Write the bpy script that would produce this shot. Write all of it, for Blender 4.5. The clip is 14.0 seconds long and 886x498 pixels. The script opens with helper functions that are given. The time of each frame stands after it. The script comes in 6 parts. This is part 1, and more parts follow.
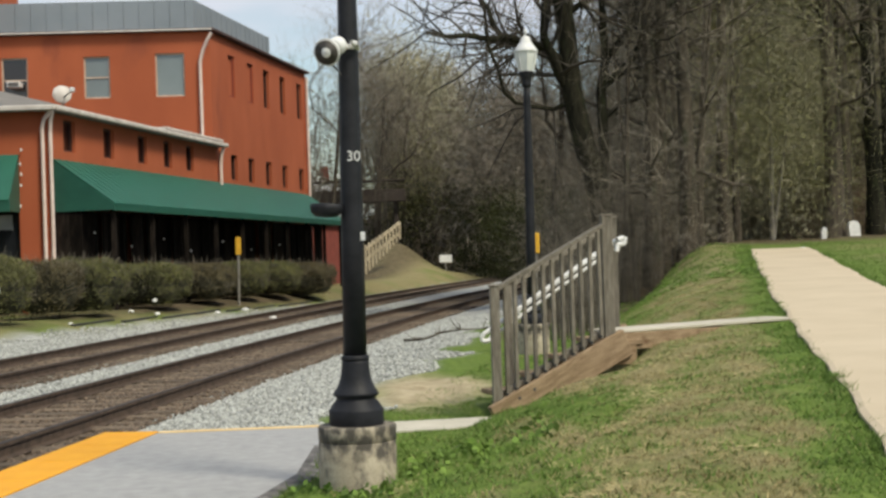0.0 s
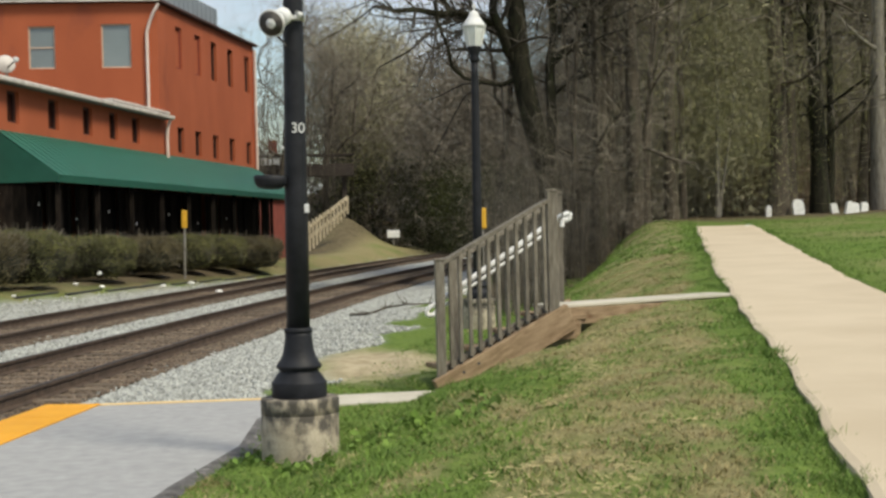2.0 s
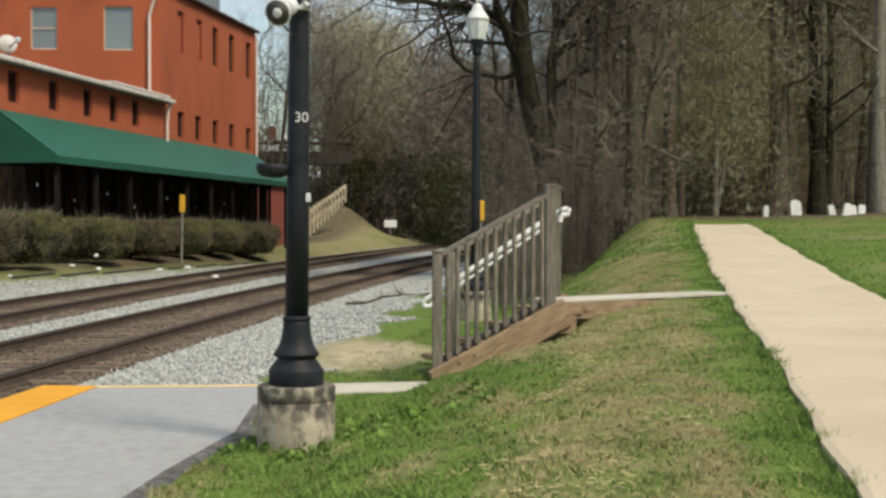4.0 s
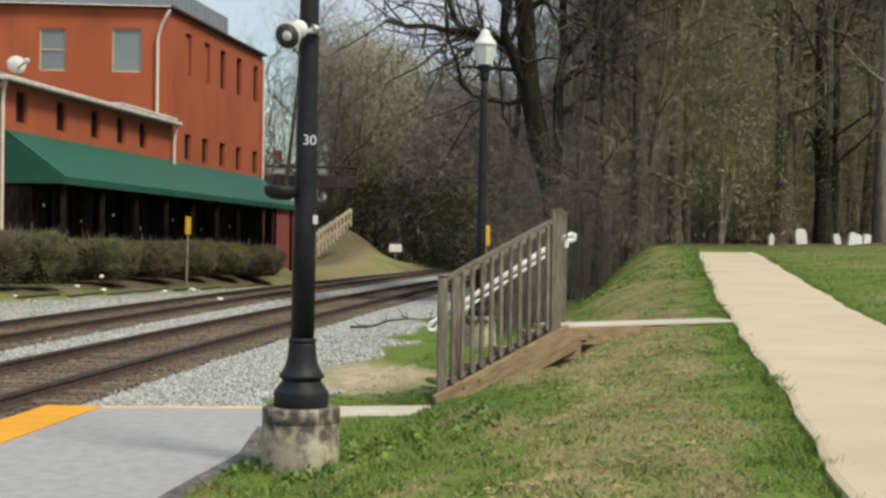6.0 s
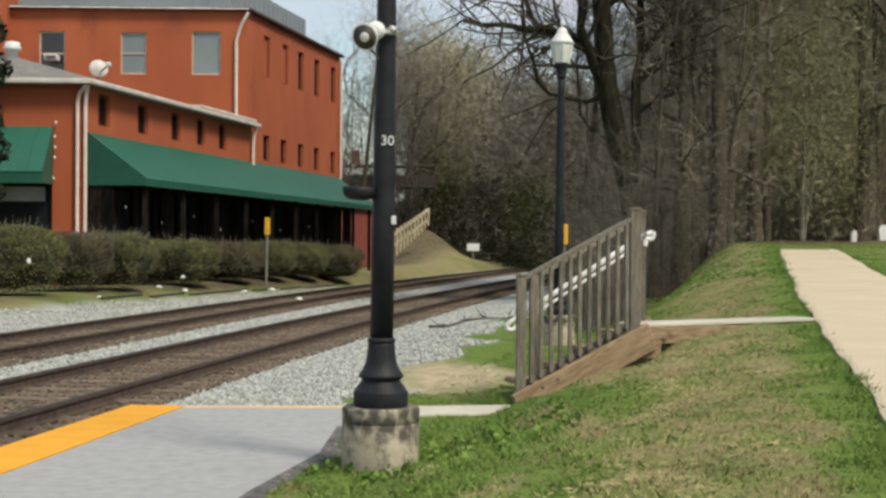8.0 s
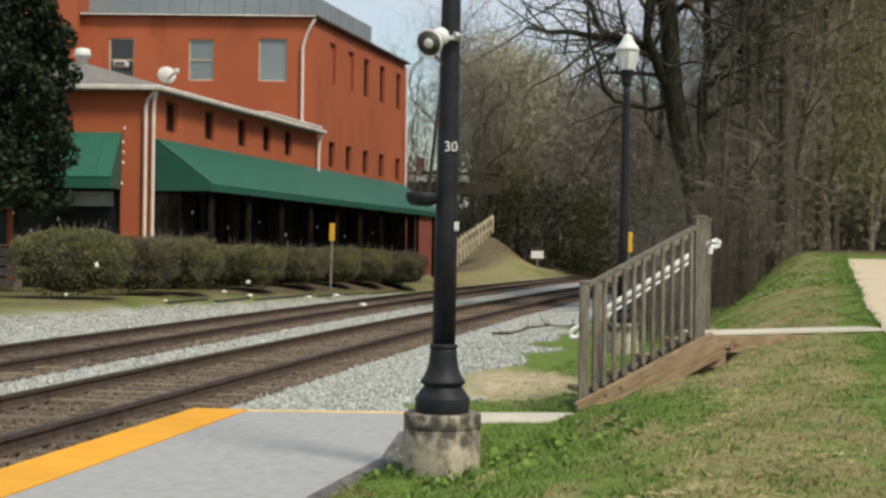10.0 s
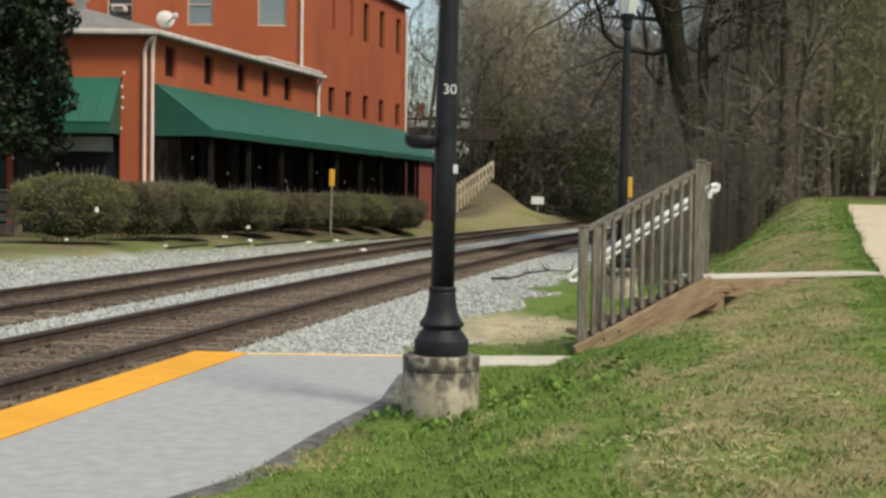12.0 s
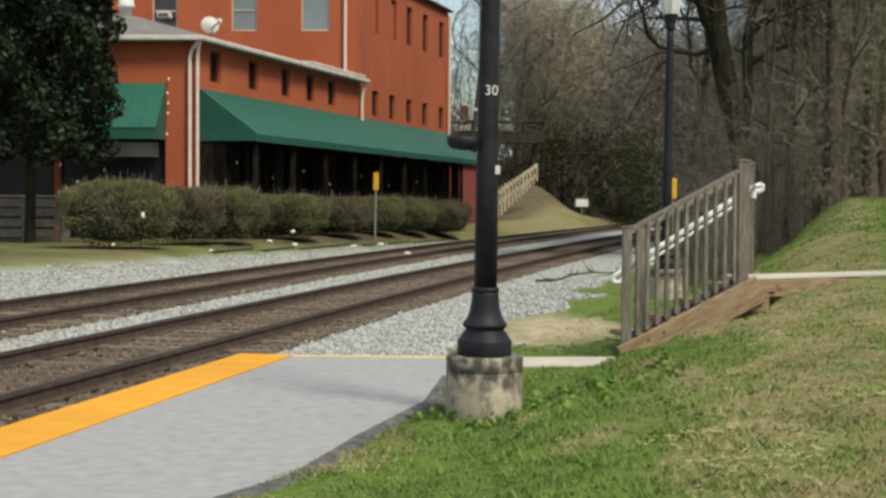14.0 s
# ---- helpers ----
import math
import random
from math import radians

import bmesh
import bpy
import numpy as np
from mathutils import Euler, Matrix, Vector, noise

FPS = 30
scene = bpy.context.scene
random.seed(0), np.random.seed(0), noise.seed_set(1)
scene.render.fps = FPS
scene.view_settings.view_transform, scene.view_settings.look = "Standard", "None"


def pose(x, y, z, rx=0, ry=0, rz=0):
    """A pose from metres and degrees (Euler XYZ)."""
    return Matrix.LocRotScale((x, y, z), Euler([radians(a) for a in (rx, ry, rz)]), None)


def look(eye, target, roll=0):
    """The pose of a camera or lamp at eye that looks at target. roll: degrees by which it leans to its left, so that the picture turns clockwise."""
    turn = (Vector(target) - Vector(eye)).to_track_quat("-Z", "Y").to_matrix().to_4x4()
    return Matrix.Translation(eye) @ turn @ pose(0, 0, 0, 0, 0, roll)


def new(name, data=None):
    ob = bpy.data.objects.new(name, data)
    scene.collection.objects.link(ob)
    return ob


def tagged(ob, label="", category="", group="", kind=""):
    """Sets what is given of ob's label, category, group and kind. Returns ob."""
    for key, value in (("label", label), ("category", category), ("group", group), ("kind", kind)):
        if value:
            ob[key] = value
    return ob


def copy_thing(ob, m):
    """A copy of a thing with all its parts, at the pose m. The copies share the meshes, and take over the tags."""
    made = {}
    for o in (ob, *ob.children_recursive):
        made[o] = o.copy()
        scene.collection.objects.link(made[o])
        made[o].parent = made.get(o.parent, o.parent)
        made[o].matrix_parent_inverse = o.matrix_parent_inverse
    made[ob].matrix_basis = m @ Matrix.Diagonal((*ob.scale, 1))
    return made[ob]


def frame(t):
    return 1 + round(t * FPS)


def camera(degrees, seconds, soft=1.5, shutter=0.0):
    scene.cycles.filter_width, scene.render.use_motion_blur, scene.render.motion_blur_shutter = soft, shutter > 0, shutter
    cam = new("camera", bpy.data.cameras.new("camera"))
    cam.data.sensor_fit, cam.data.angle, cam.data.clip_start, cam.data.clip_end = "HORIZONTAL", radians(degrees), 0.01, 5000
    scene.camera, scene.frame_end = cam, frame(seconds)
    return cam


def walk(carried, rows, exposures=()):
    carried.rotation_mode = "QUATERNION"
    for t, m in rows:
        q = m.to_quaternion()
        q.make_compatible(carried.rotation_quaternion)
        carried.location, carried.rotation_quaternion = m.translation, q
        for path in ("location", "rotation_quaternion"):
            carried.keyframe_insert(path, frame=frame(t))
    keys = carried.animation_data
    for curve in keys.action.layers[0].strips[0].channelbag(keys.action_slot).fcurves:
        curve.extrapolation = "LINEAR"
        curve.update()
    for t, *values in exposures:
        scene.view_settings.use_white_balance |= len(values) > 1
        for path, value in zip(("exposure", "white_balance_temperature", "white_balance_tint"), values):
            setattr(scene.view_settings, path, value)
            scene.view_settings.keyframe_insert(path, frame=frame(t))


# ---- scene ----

# ---- camera ----
cam = camera(34.0, 14.0, soft=2.8)
walk(cam, [
    (0.0, pose(0.010, 0.063, 1.463, 90.309, 1.909, -2.728)),
    (0.5, pose(0.019, 0.067, 1.456, 90.644, 1.788, -4.748)),
    (1.0, pose(0.035, 0.054, 1.454, 90.705, 1.725, -5.432)),
    (1.5, pose(0.036, 0.073, 1.450, 90.216, 1.636, -5.283)),
    (2.0, pose(0.036, 0.058, 1.447, 89.284, 1.449, -4.776)),
    (2.2, pose(0.018, 0.002, 1.451, 88.970, 1.496, -4.647)),
    (4.3, pose(0.010, 0.003, 1.458, 88.933, -0.260, -5.020)),
    (4.5, pose(0.017, 0.053, 1.452, 89.086, -0.279, -5.155)),
    (5.0, pose(0.013, -0.022, 1.446, 89.425, -0.550, -5.245)),
    (5.5, pose(-0.002, -0.012, 1.447, 89.724, -0.661, -5.141)),
    (5.8, pose(-0.000, -0.000, 1.450, 89.839, -0.764, -4.872)),
    (6.0, pose(-0.002, -0.018, 1.449, 89.917, -0.707, -4.711)),
    (6.5, pose(-0.006, -0.013, 1.449, 90.054, -0.604, -4.084)),
    (7.0, pose(-0.009, -0.033, 1.450, 90.054, -0.540, -3.247)),
    (7.5, pose(-0.008, -0.019, 1.452, 89.947, -0.433, -2.450)),
    (8.0, pose(-0.006, -0.013, 1.453, 89.849, -0.342, -1.643)),
    (8.5, pose(-0.015, -0.019, 1.451, 89.959, -0.328, -0.790)),
    (9.0, pose(-0.000, -0.000, 1.450, 90.179, -0.400, -0.001)),
    (9.2, pose(0.005, -0.006, 1.449, 90.266, -0.535, 0.274)),
    (11.3, pose(0.002, -0.010, 1.441, 89.077, -0.743, 1.197)),
    (11.5, pose(0.011, -0.034, 1.423, 88.813, -0.833, 1.132)),
    (12.0, pose(0.013, -0.028, 1.426, 87.977, -0.772, 0.905)),
    (12.5, pose(0.018, -0.027, 1.424, 87.362, -0.733, 0.816)),
    (13.0, pose(0.022, -0.028, 1.421, 87.103, -0.620, 1.038)),
    (13.5, pose(0.029, -0.038, 1.421, 87.349, -0.410, 1.577)),
    (14.0, pose(0.027, -0.047, 1.411, 88.093, -0.355, 2.658)),
], exposures=[(0, 0.0, 7300, 3), (14, 0.0, 7300, 3)])

# ---- sky and sun: bright broken overcast ----
world = bpy.data.worlds.new("sky")
scene.world = world
world.use_nodes = True
wn, wl = world.node_tree.nodes, world.node_tree.links
wn.clear()
w_out, w_bg = wn.new("ShaderNodeOutputWorld"), wn.new("ShaderNodeBackground")
w_sky = wn.new("ShaderNodeTexSky")
w_sky.sky_type, w_sky.sun_disc = "NISHITA", False
w_sky.sun_elevation, w_sky.sun_rotation = radians(52), radians(137)
w_co, w_map = wn.new("ShaderNodeTexCoord"), wn.new("ShaderNodeMapping")
w_map.inputs["Scale"].default_value = (1.0, 1.0, 3.2)
w_noise, w_ramp, w_mix = wn.new("ShaderNodeTexNoise"), wn.new("ShaderNodeValToRGB"), wn.new("ShaderNodeMixRGB")
w_noise.inputs["Scale"].default_value, w_noise.inputs["Detail"].default_value = 2.7, 9
w_ramp.color_ramp.elements[0].position, w_ramp.color_ramp.elements[1].position = 0.43, 0.57
w_ramp.color_ramp.elements[0].color = (0.08, 0.08, 0.08, 1)
w_mix.inputs["Color2"].default_value = (4.6, 5.0, 6.35, 1)
wl.new(w_co.outputs["Generated"], w_map.inputs["Vector"])
wl.new(w_map.outputs["Vector"], w_noise.inputs["Vector"])
wl.new(w_noise.outputs["Fac"], w_ramp.inputs["Fac"])
wl.new(w_ramp.outputs["Color"], w_mix.inputs["Fac"])
wl.new(w_sky.outputs["Color"], w_mix.inputs["Color1"])
wl.new(w_mix.outputs["Color"], w_bg.inputs["Color"])
w_bg.inputs["Strength"].default_value = 0.15
wl.new(w_bg.outputs["Background"], w_out.inputs["Surface"])

sun = new("sun", bpy.data.lights.new("sun", "SUN"))
sun.data.energy, sun.data.angle, sun.data.color = 3.5, radians(14), (1.0, 0.94, 0.85)
sun.matrix_world = look((0, 0, 60), (-32, 34, 0))


# ---- materials ----
def mat(name, low, high, scale=6.0, rough=0.8, bump=0.15, fine=60.0, metal=0.0, island=0.0, vary=0.0, stretch=(1, 1, 1), spec=0.5, stain=None):
    """Two-scale noise between two base colours; island / vary: brightness spread per loose piece / per object."""
    m = bpy.data.materials.new(name)
    m.use_nodes = True
    n, l = m.node_tree.nodes, m.node_tree.links
    b = n["Principled BSDF"]
    co, mp = n.new("ShaderNodeTexCoord"), n.new("ShaderNodeMapping")
    mp.inputs["Scale"].default_value = stretch
    l.new(co.outputs["Object"], mp.inputs["Vector"])
    big, small = n.new("ShaderNodeTexNoise"), n.new("ShaderNodeTexNoise")
    big.inputs["Scale"].default_value, big.inputs["Detail"].default_value = scale, 6
    small.inputs["Scale"].default_value, small.inputs["Detail"].default_value = fine, 3
    for t in (big, small):
        l.new(mp.outputs["Vector"], t.inputs["Vector"])
    add = n.new("ShaderNodeMath")
    add.operation = "MULTIPLY_ADD"
    l.new(small.outputs["Fac"], add.inputs[0])
    add.inputs[1].default_value = 0.35
    l.new(big.outputs["Fac"], add.inputs[2])
    ramp = n.new("ShaderNodeValToRGB")
    ramp.color_ramp.elements[0].position, ramp.color_ramp.elements[1].position = 0.48, 0.88
    ramp.color_ramp.elements[0].color, ramp.color_ramp.elements[1].color = (*low, 1), (*high, 1)
    l.new(add.outputs[0], ramp.inputs["Fac"])
    col = ramp.outputs["Color"]
    if stain:
        sn, sr, sm = n.new("ShaderNodeTexNoise"), n.new("ShaderNodeValToRGB"), n.new("ShaderNodeMixRGB")
        sn.inputs["Scale"].default_value, sn.inputs["Detail"].default_value = stain[1], 8
        sr.color_ramp.elements[0].position, sr.color_ramp.elements[1].position = stain[2], stain[2] + 0.12
        l.new(mp.outputs["Vector"], sn.inputs["Vector"])
        l.new(sn.outputs["Fac"], sr.inputs["Fac"])
        l.new(sr.outputs["Color"], sm.inputs["Fac"])
        l.new(col, sm.inputs["Color1"])
        sm.inputs["Color2"].default_value = (*stain[0], 1)
        col = sm.outputs["Color"]
    if island or vary:
        hsv, mr = n.new("ShaderNodeHueSaturation"), n.new("ShaderNodeMapRange")
        spread = island or vary
        if island:
            src = n.new("ShaderNodeNewGeometry").outputs["Random Per Island"]
        else:
            src = n.new("ShaderNodeObjectInfo").outputs["Random"]
        mr.inputs["To Min"].default_value, mr.inputs["To Max"].default_value = 1 - spread, 1 + spread
        l.new(src, mr.inputs["Value"])
        l.new(mr.outputs["Result"], hsv.inputs["Value"])
        l.new(col, hsv.inputs["Color"])
        col = hsv.outputs["Color"]
    l.new(col, b.inputs["Base Color"])
    b.inputs["Roughness"].default_value, b.inputs["Metallic"].default_value = rough, metal
    b.inputs["Specular IOR Level"].default_value = spec
    if bump:
        bp = n.new("ShaderNodeBump")
        bp.inputs["Strength"].default_value, bp.inputs["Distance"].default_value = bump, 0.02
        l.new(add.outputs[0], bp.inputs["Height"])
        l.new(bp.outputs["Normal"], b.inputs["Normal"])
    return m


def glass(name, tint, rough=0.05):
    m = mat(name, tint, tuple(c * 1.3 for c in tint), 0.7, rough, 0.0)
    m.node_tree.nodes["Principled BSDF"].inputs["Specular IOR Level"].default_value = 0.9
    return m


M_BLACK = mat("black_paint", (0.009, 0.0095, 0.012), (0.021, 0.022, 0.027), 9, 0.55, 0.12, 90, spec=0.22)


def algae_top(m):
    """Black lichen drips from the rim of the pier."""
    n, l = m.node_tree.nodes, m.node_tree.links
    b = n["Principled BSDF"]
    old = b.inputs["Base Color"].links[0].from_socket
    co, mp, sep = n.new("ShaderNodeTexCoord"), n.new("ShaderNodeMapping"), n.new("ShaderNodeSeparateXYZ")
    mp.inputs["Scale"].default_value = (14, 14, 10)
    t, ad, ramp, mx = n.new("ShaderNodeTexNoise"), n.new("ShaderNodeMath"), n.new("ShaderNodeValToRGB"), n.new("ShaderNodeMixRGB")
    t.inputs["Scale"].default_value, t.inputs["Detail"].default_value = 1.0, 8
    l.new(co.outputs["Object"], mp.inputs["Vector"])
    l.new(mp.outputs["Vector"], t.inputs["Vector"])
    l.new(co.outputs["Object"], sep.inputs["Vector"])
    ad.operation = "MULTIPLY_ADD"
    ad.inputs[1].default_value = 0.70
    l.new(sep.outputs["Z"], ad.inputs[0])
    l.new(t.outputs["Fac"], ad.inputs[2])
    ramp.color_ramp.elements[0].position, ramp.color_ramp.elements[1].position = 0.57, 0.80
    l.new(ad.outputs[0], ramp.inputs["Fac"])
    mx.inputs["Color2"].default_value = (0.080, 0.071, 0.060, 1)
    l.new(ramp.outputs["Color"], mx.inputs["Fac"])
    l.new(old, mx.inputs["Color1"])
    l.new(mx.outputs["Color"], b.inputs["Base Color"])
    return m


M_PIER = algae_top(mat("weathered_concrete", (0.30, 0.255, 0.185), (0.50, 0.44, 0.34), 5, 0.95, 0.5, 70, stain=((0.20, 0.17, 0.13), 7, 0.60)))
M_CONC = mat("pale_concrete", (0.49, 0.405, 0.29), (0.545, 0.455, 0.335), 1.3, 0.92, 0.2, 60, stain=((0.47, 0.385, 0.275), 0.5, 0.55))
M_WALK = mat("walk_concrete", (0.42, 0.39, 0.32), (0.56, 0.52, 0.44), 2, 0.92, 0.2, 60)
M_ASPH = mat("grey_platform_surface", (0.285, 0.285, 0.29), (0.365, 0.365, 0.368), 9.0, 0.93, 0.5, 110, stain=((0.282, 0.282, 0.285), 1.3, 0.62))
M_CRUMB = mat("crumbling_asphalt", (0.045, 0.042, 0.042), (0.16, 0.15, 0.147), 9, 0.95, 0.8, 60, stain=((0.26, 0.25, 0.235), 6, 0.60))
M_EDGE = mat("platform_concrete_edge", (0.20, 0.15, 0.12), (0.34, 0.27, 0.22), 5, 0.95, 0.5, 60)
M_YELLOW = mat("yellow_tactile_paint", (0.68, 0.30, 0.016), (0.76, 0.36, 0.024), 3, 0.75, 0.3, 120, vary=0.05, stain=((0.58, 0.27, 0.04), 4, 0.66))
M_LINE = mat("faded_yellow_line", (0.62, 0.42, 0.18), (0.74, 0.56, 0.30), 6, 0.85, 0.2, 80)
M_RAILTOP = mat("rusty_rail_steel", (0.050, 0.034, 0.026), (0.115, 0.079, 0.060), 8, 0.85, 0.3, 60, metal=0.3)
M_RAILHEAD = mat("worn_rail_head", (0.020, 0.016, 0.014), (0.045, 0.036, 0.031), 9, 0.6, 0.1, 60, metal=0.2)
M_TIE = mat("creosoted_timber", (0.058, 0.042, 0.030), (0.21, 0.16, 0.115), 5, 0.95, 0.6, 40, vary=0.45, stretch=(1, 6, 6))
M_STONE = mat("grey_ballast_stone", (0.25, 0.258, 0.243), (0.46, 0.47, 0.445), 9, 0.95, 0.4, 60, island=0.40)
M_BROWNSTONE = mat("rusty_ballast_stone", (0.066, 0.047, 0.034), (0.19, 0.140, 0.102), 9, 0.95, 0.4, 60, island=0.4)
M_RED = mat("painted_brick_orange_red", (0.335, 0.078, 0.030), (0.405, 0.100, 0.040), 0.7, 0.85, 0.25, 30, stretch=(1, 1, 0.5), stain=((0.285, 0.068, 0.030), 0.9, 0.60))
M_REDDK = mat("dull_red_brick", (0.16, 0.032, 0.024), (0.24, 0.05, 0.035), 2, 0.9, 0.3, 30)
M_PIPE = mat("pale_pink_painted_metal", (0.62, 0.49, 0.44), (0.74, 0.62, 0.56), 3, 0.6, 0.05)
M_GUTTER = mat("weathered_white_gutter", (0.45, 0.40, 0.37), (0.66, 0.62, 0.58), 3, 0.6, 0.1)
M_ROOF = mat("grey_shingle_roof", (0.13, 0.12, 0.115), (0.24, 0.225, 0.21), 4, 0.95, 0.4, 50)
M_CLAD = mat("blue_grey_metal_cladding", (0.20, 0.235, 0.27), (0.25, 0.285, 0.325), 0.6, 0.55, 0.05, 20)
M_GREEN = mat("green_standing_seam_metal", (0.012, 0.098, 0.066), (0.018, 0.125, 0.086), 1.2, 0.45, 0.05, 30)
M_GREENDK = mat("green_fascia", (0.012, 0.078, 0.055), (0.018, 0.10, 0.07), 2, 0.5, 0.05)
# board colour holds the deep shade under the awning
M_DARKWOOD = mat("awning_shade_boards", (0.003, 0.0025, 0.0025), (0.018, 0.014, 0.011), 3, 0.9, 0.3, 30, vary=0.9, stretch=(4, 4, 1), spec=0.08)
M_TRIM = mat("dark_brown_window_frame", (0.035, 0.012, 0.009), (0.07, 0.022, 0.014), 4, 0.7, 0.1)
M_PALETRIM = mat("pale_window_frame", (0.45, 0.32, 0.24), (0.58, 0.44, 0.35), 4, 0.7, 0.1)
M_GLASSDK = glass("dark_window_glass", (0.010, 0.005, 0.005), 0.2)
M_GLASSLT = glass("reflective_window_glass", (0.15, 0.175, 0.18), 0.06)
M_GLASSST = mat("storefront_glass", (0.006, 0.007, 0.010), (0.022, 0.026, 0.032), 0.8, 0.25, 0.0, spec=0.22)
# reflection in the shopfront glass, painted as a flat pale grey
M_PANEREFL = mat("pale_grey_pane_reflection", (0.22, 0.245, 0.26), (0.42, 0.45, 0.46), 1.5, 0.6, 0.05)
M_WOOD = mat("grey_weathered_wood", (0.105, 0.090, 0.070), (0.235, 0.21, 0.17), 6, 0.92, 0.4, 50, vary=0.18, stretch=(6, 6, 1))
M_TAN = mat("tan_treated_timber", (0.20, 0.132, 0.076), (0.35, 0.25, 0.157), 5, 0.9, 0.4, 40, stretch=(1, 5, 5), stain=((0.15, 0.085, 0.045), 4, 0.60))
M_FENCE = mat("pale_fence_wood", (0.34, 0.29, 0.20), (0.52, 0.45, 0.33), 5, 0.92, 0.3, 40, vary=0.15)
M_FENCEDK = mat("grey_brown_fence_boards", (0.14, 0.115, 0.09), (0.25, 0.21, 0.165), 5, 0.92, 0.3, 40, vary=0.2)
M_WHITE = mat("white_painted_metal", (0.70, 0.70, 0.69), (0.82, 0.82, 0.81), 8, 0.45, 0.05)
M_OFFWHITE = mat("off_white_plastic", (0.55, 0.555, 0.555), (0.72, 0.725, 0.725), 8, 0.5, 0.05)
M_SPKDK = mat("dark_grey_and_throat_shade", (0.05, 0.045, 0.043), (0.10, 0.09, 0.085), 8, 0.7, 0.05)
M_LENS = mat("frosted_lamp_glass", (0.60, 0.62, 0.60), (0.74, 0.76, 0.74), 5, 0.3, 0.05)
M_SIGNY = mat("yellow_marker_plastic", (0.62, 0.33, 0.02), (0.74, 0.42, 0.035), 6, 0.6, 0.05)
M_POSTGREY = mat("grey_post_metal", (0.16, 0.15, 0.13), (0.27, 0.25, 0.22), 7, 0.7, 0.2)
M_BARK = mat("grey_brown_bark", (0.027, 0.021, 0.015), (0.115, 0.092, 0.066), 4, 0.95, 0.7, 25, stretch=(3, 3, 0.7), stain=((0.05, 0.052, 0.028), 2, 0.55))
M_BARKPALE = mat("pale_grey_bark", (0.13, 0.115, 0.095), (0.25, 0.23, 0.195), 4, 0.95, 0.5, 25, stretch=(3, 3, 0.7))
M_TWIG = mat("bare_twigs", (0.11, 0.095, 0.075), (0.265, 0.231, 0.186), 0.5, 0.95, 0.0, island=0.5)
M_BRUSH = mat("brown_thicket_twigs", (0.150, 0.128, 0.095), (0.36, 0.316, 0.240), 0.25, 0.95, 0.0, island=0.5)
M_BUD = mat("olive_spring_buds", (0.18, 0.178, 0.072), (0.36, 0.350, 0.16), 0.3, 0.9, 0.0, island=0.45)
M_WAND = mat("olive_budding_wands", (0.215, 0.200, 0.128), (0.46, 0.428, 0.292), 0.3, 0.95, 0.0, island=0.5)
M_RUSSET = mat("russet_brush_twigs", (0.10, 0.066, 0.044), (0.24, 0.165, 0.11), 0.4, 0.95, 0.0, island=0.45)
M_FAR = mat("far_brown_twigs", (0.050, 0.043, 0.033), (0.140, 0.122, 0.096), 0.2, 0.95, 0.0, island=0.5)
M_OAK = mat("dark_mossy_oak_bark", (0.007, 0.007, 0.004), (0.032, 0.029, 0.018), 3, 0.95, 0.7, 25, stretch=(3, 3, 0.7), stain=((0.030, 0.034, 0.016), 1.6, 0.55), spec=0.2)
M_LIMB = mat("dark_oak_twigs", (0.022, 0.018, 0.014), (0.065, 0.055, 0.043), 0.5, 0.95, 0.0, island=0.4)
M_IVY = mat("dark_evergreen_leaves", (0.012, 0.015, 0.004), (0.046, 0.052, 0.016), 0.6, 0.8, 0.0, island=0.5, spec=0.15)
M_MAG = mat("glossy_magnolia_leaves", (0.004, 0.009, 0.004), (0.017, 0.029, 0.011), 1.5, 0.6, 0.0, island=0.7, spec=0.25)
M_HEDGE = mat("hedge_leaves", (0.052, 0.057, 0.017), (0.195, 0.190, 0.066), 1.8, 0.75, 0.0, island=0.32)
M_HEDGEBR = mat("brown_hedge_leaves", (0.052, 0.043, 0.021), (0.170, 0.142, 0.070), 1.8, 0.85, 0.0, island=0.32)
# shade deep inside the foliage, put into a near-black colour
M_CORE = mat("shrub_inner_shade", (0.014, 0.014, 0.007), (0.035, 0.033, 0.017), 5, 0.95, 0.5, 30)
M_GRASS = mat("green_grass_blades", (0.066, 0.128, 0.016), (0.145, 0.228, 0.040), 0.9, 0.8, 0.0, island=0.4)
M_STRAW = mat("dry_grass_blades", (0.23, 0.19, 0.085), (0.42, 0.36, 0.185), 0.9, 0.85, 0.0, island=0.35)
M_LITTER = mat("white_litter", (0.62, 0.62, 0.60), (0.80, 0.80, 0.78), 8, 0.7, 0.1)
M_CARWHITE = mat("white_car_paint", (0.72, 0.73, 0.74), (0.80, 0.80, 0.80), 2, 0.3, 0.0)
M_RUBBER = mat("black_rubber", (0.012, 0.012, 0.012), (0.025, 0.025, 0.025), 8, 0.8, 0.1)
M_STEEL = mat("dark_bridge_steel", (0.030, 0.022, 0.018), (0.06, 0.045, 0.036), 3, 0.8, 0.2)


# ---- mesh helpers ----
def from_lists(name, verts, faces, material, parent=None, smooth=False):
    me = bpy.data.meshes.new(name)
    me.from_pydata([tuple(v) for v in verts], [], faces)
    if material:
        me.materials.append(material)
    if smooth:
        me.polygons.foreach_set("use_smooth", [True] * len(me.polygons))
    ob = new(name, me)
    ob.parent = parent
    return ob


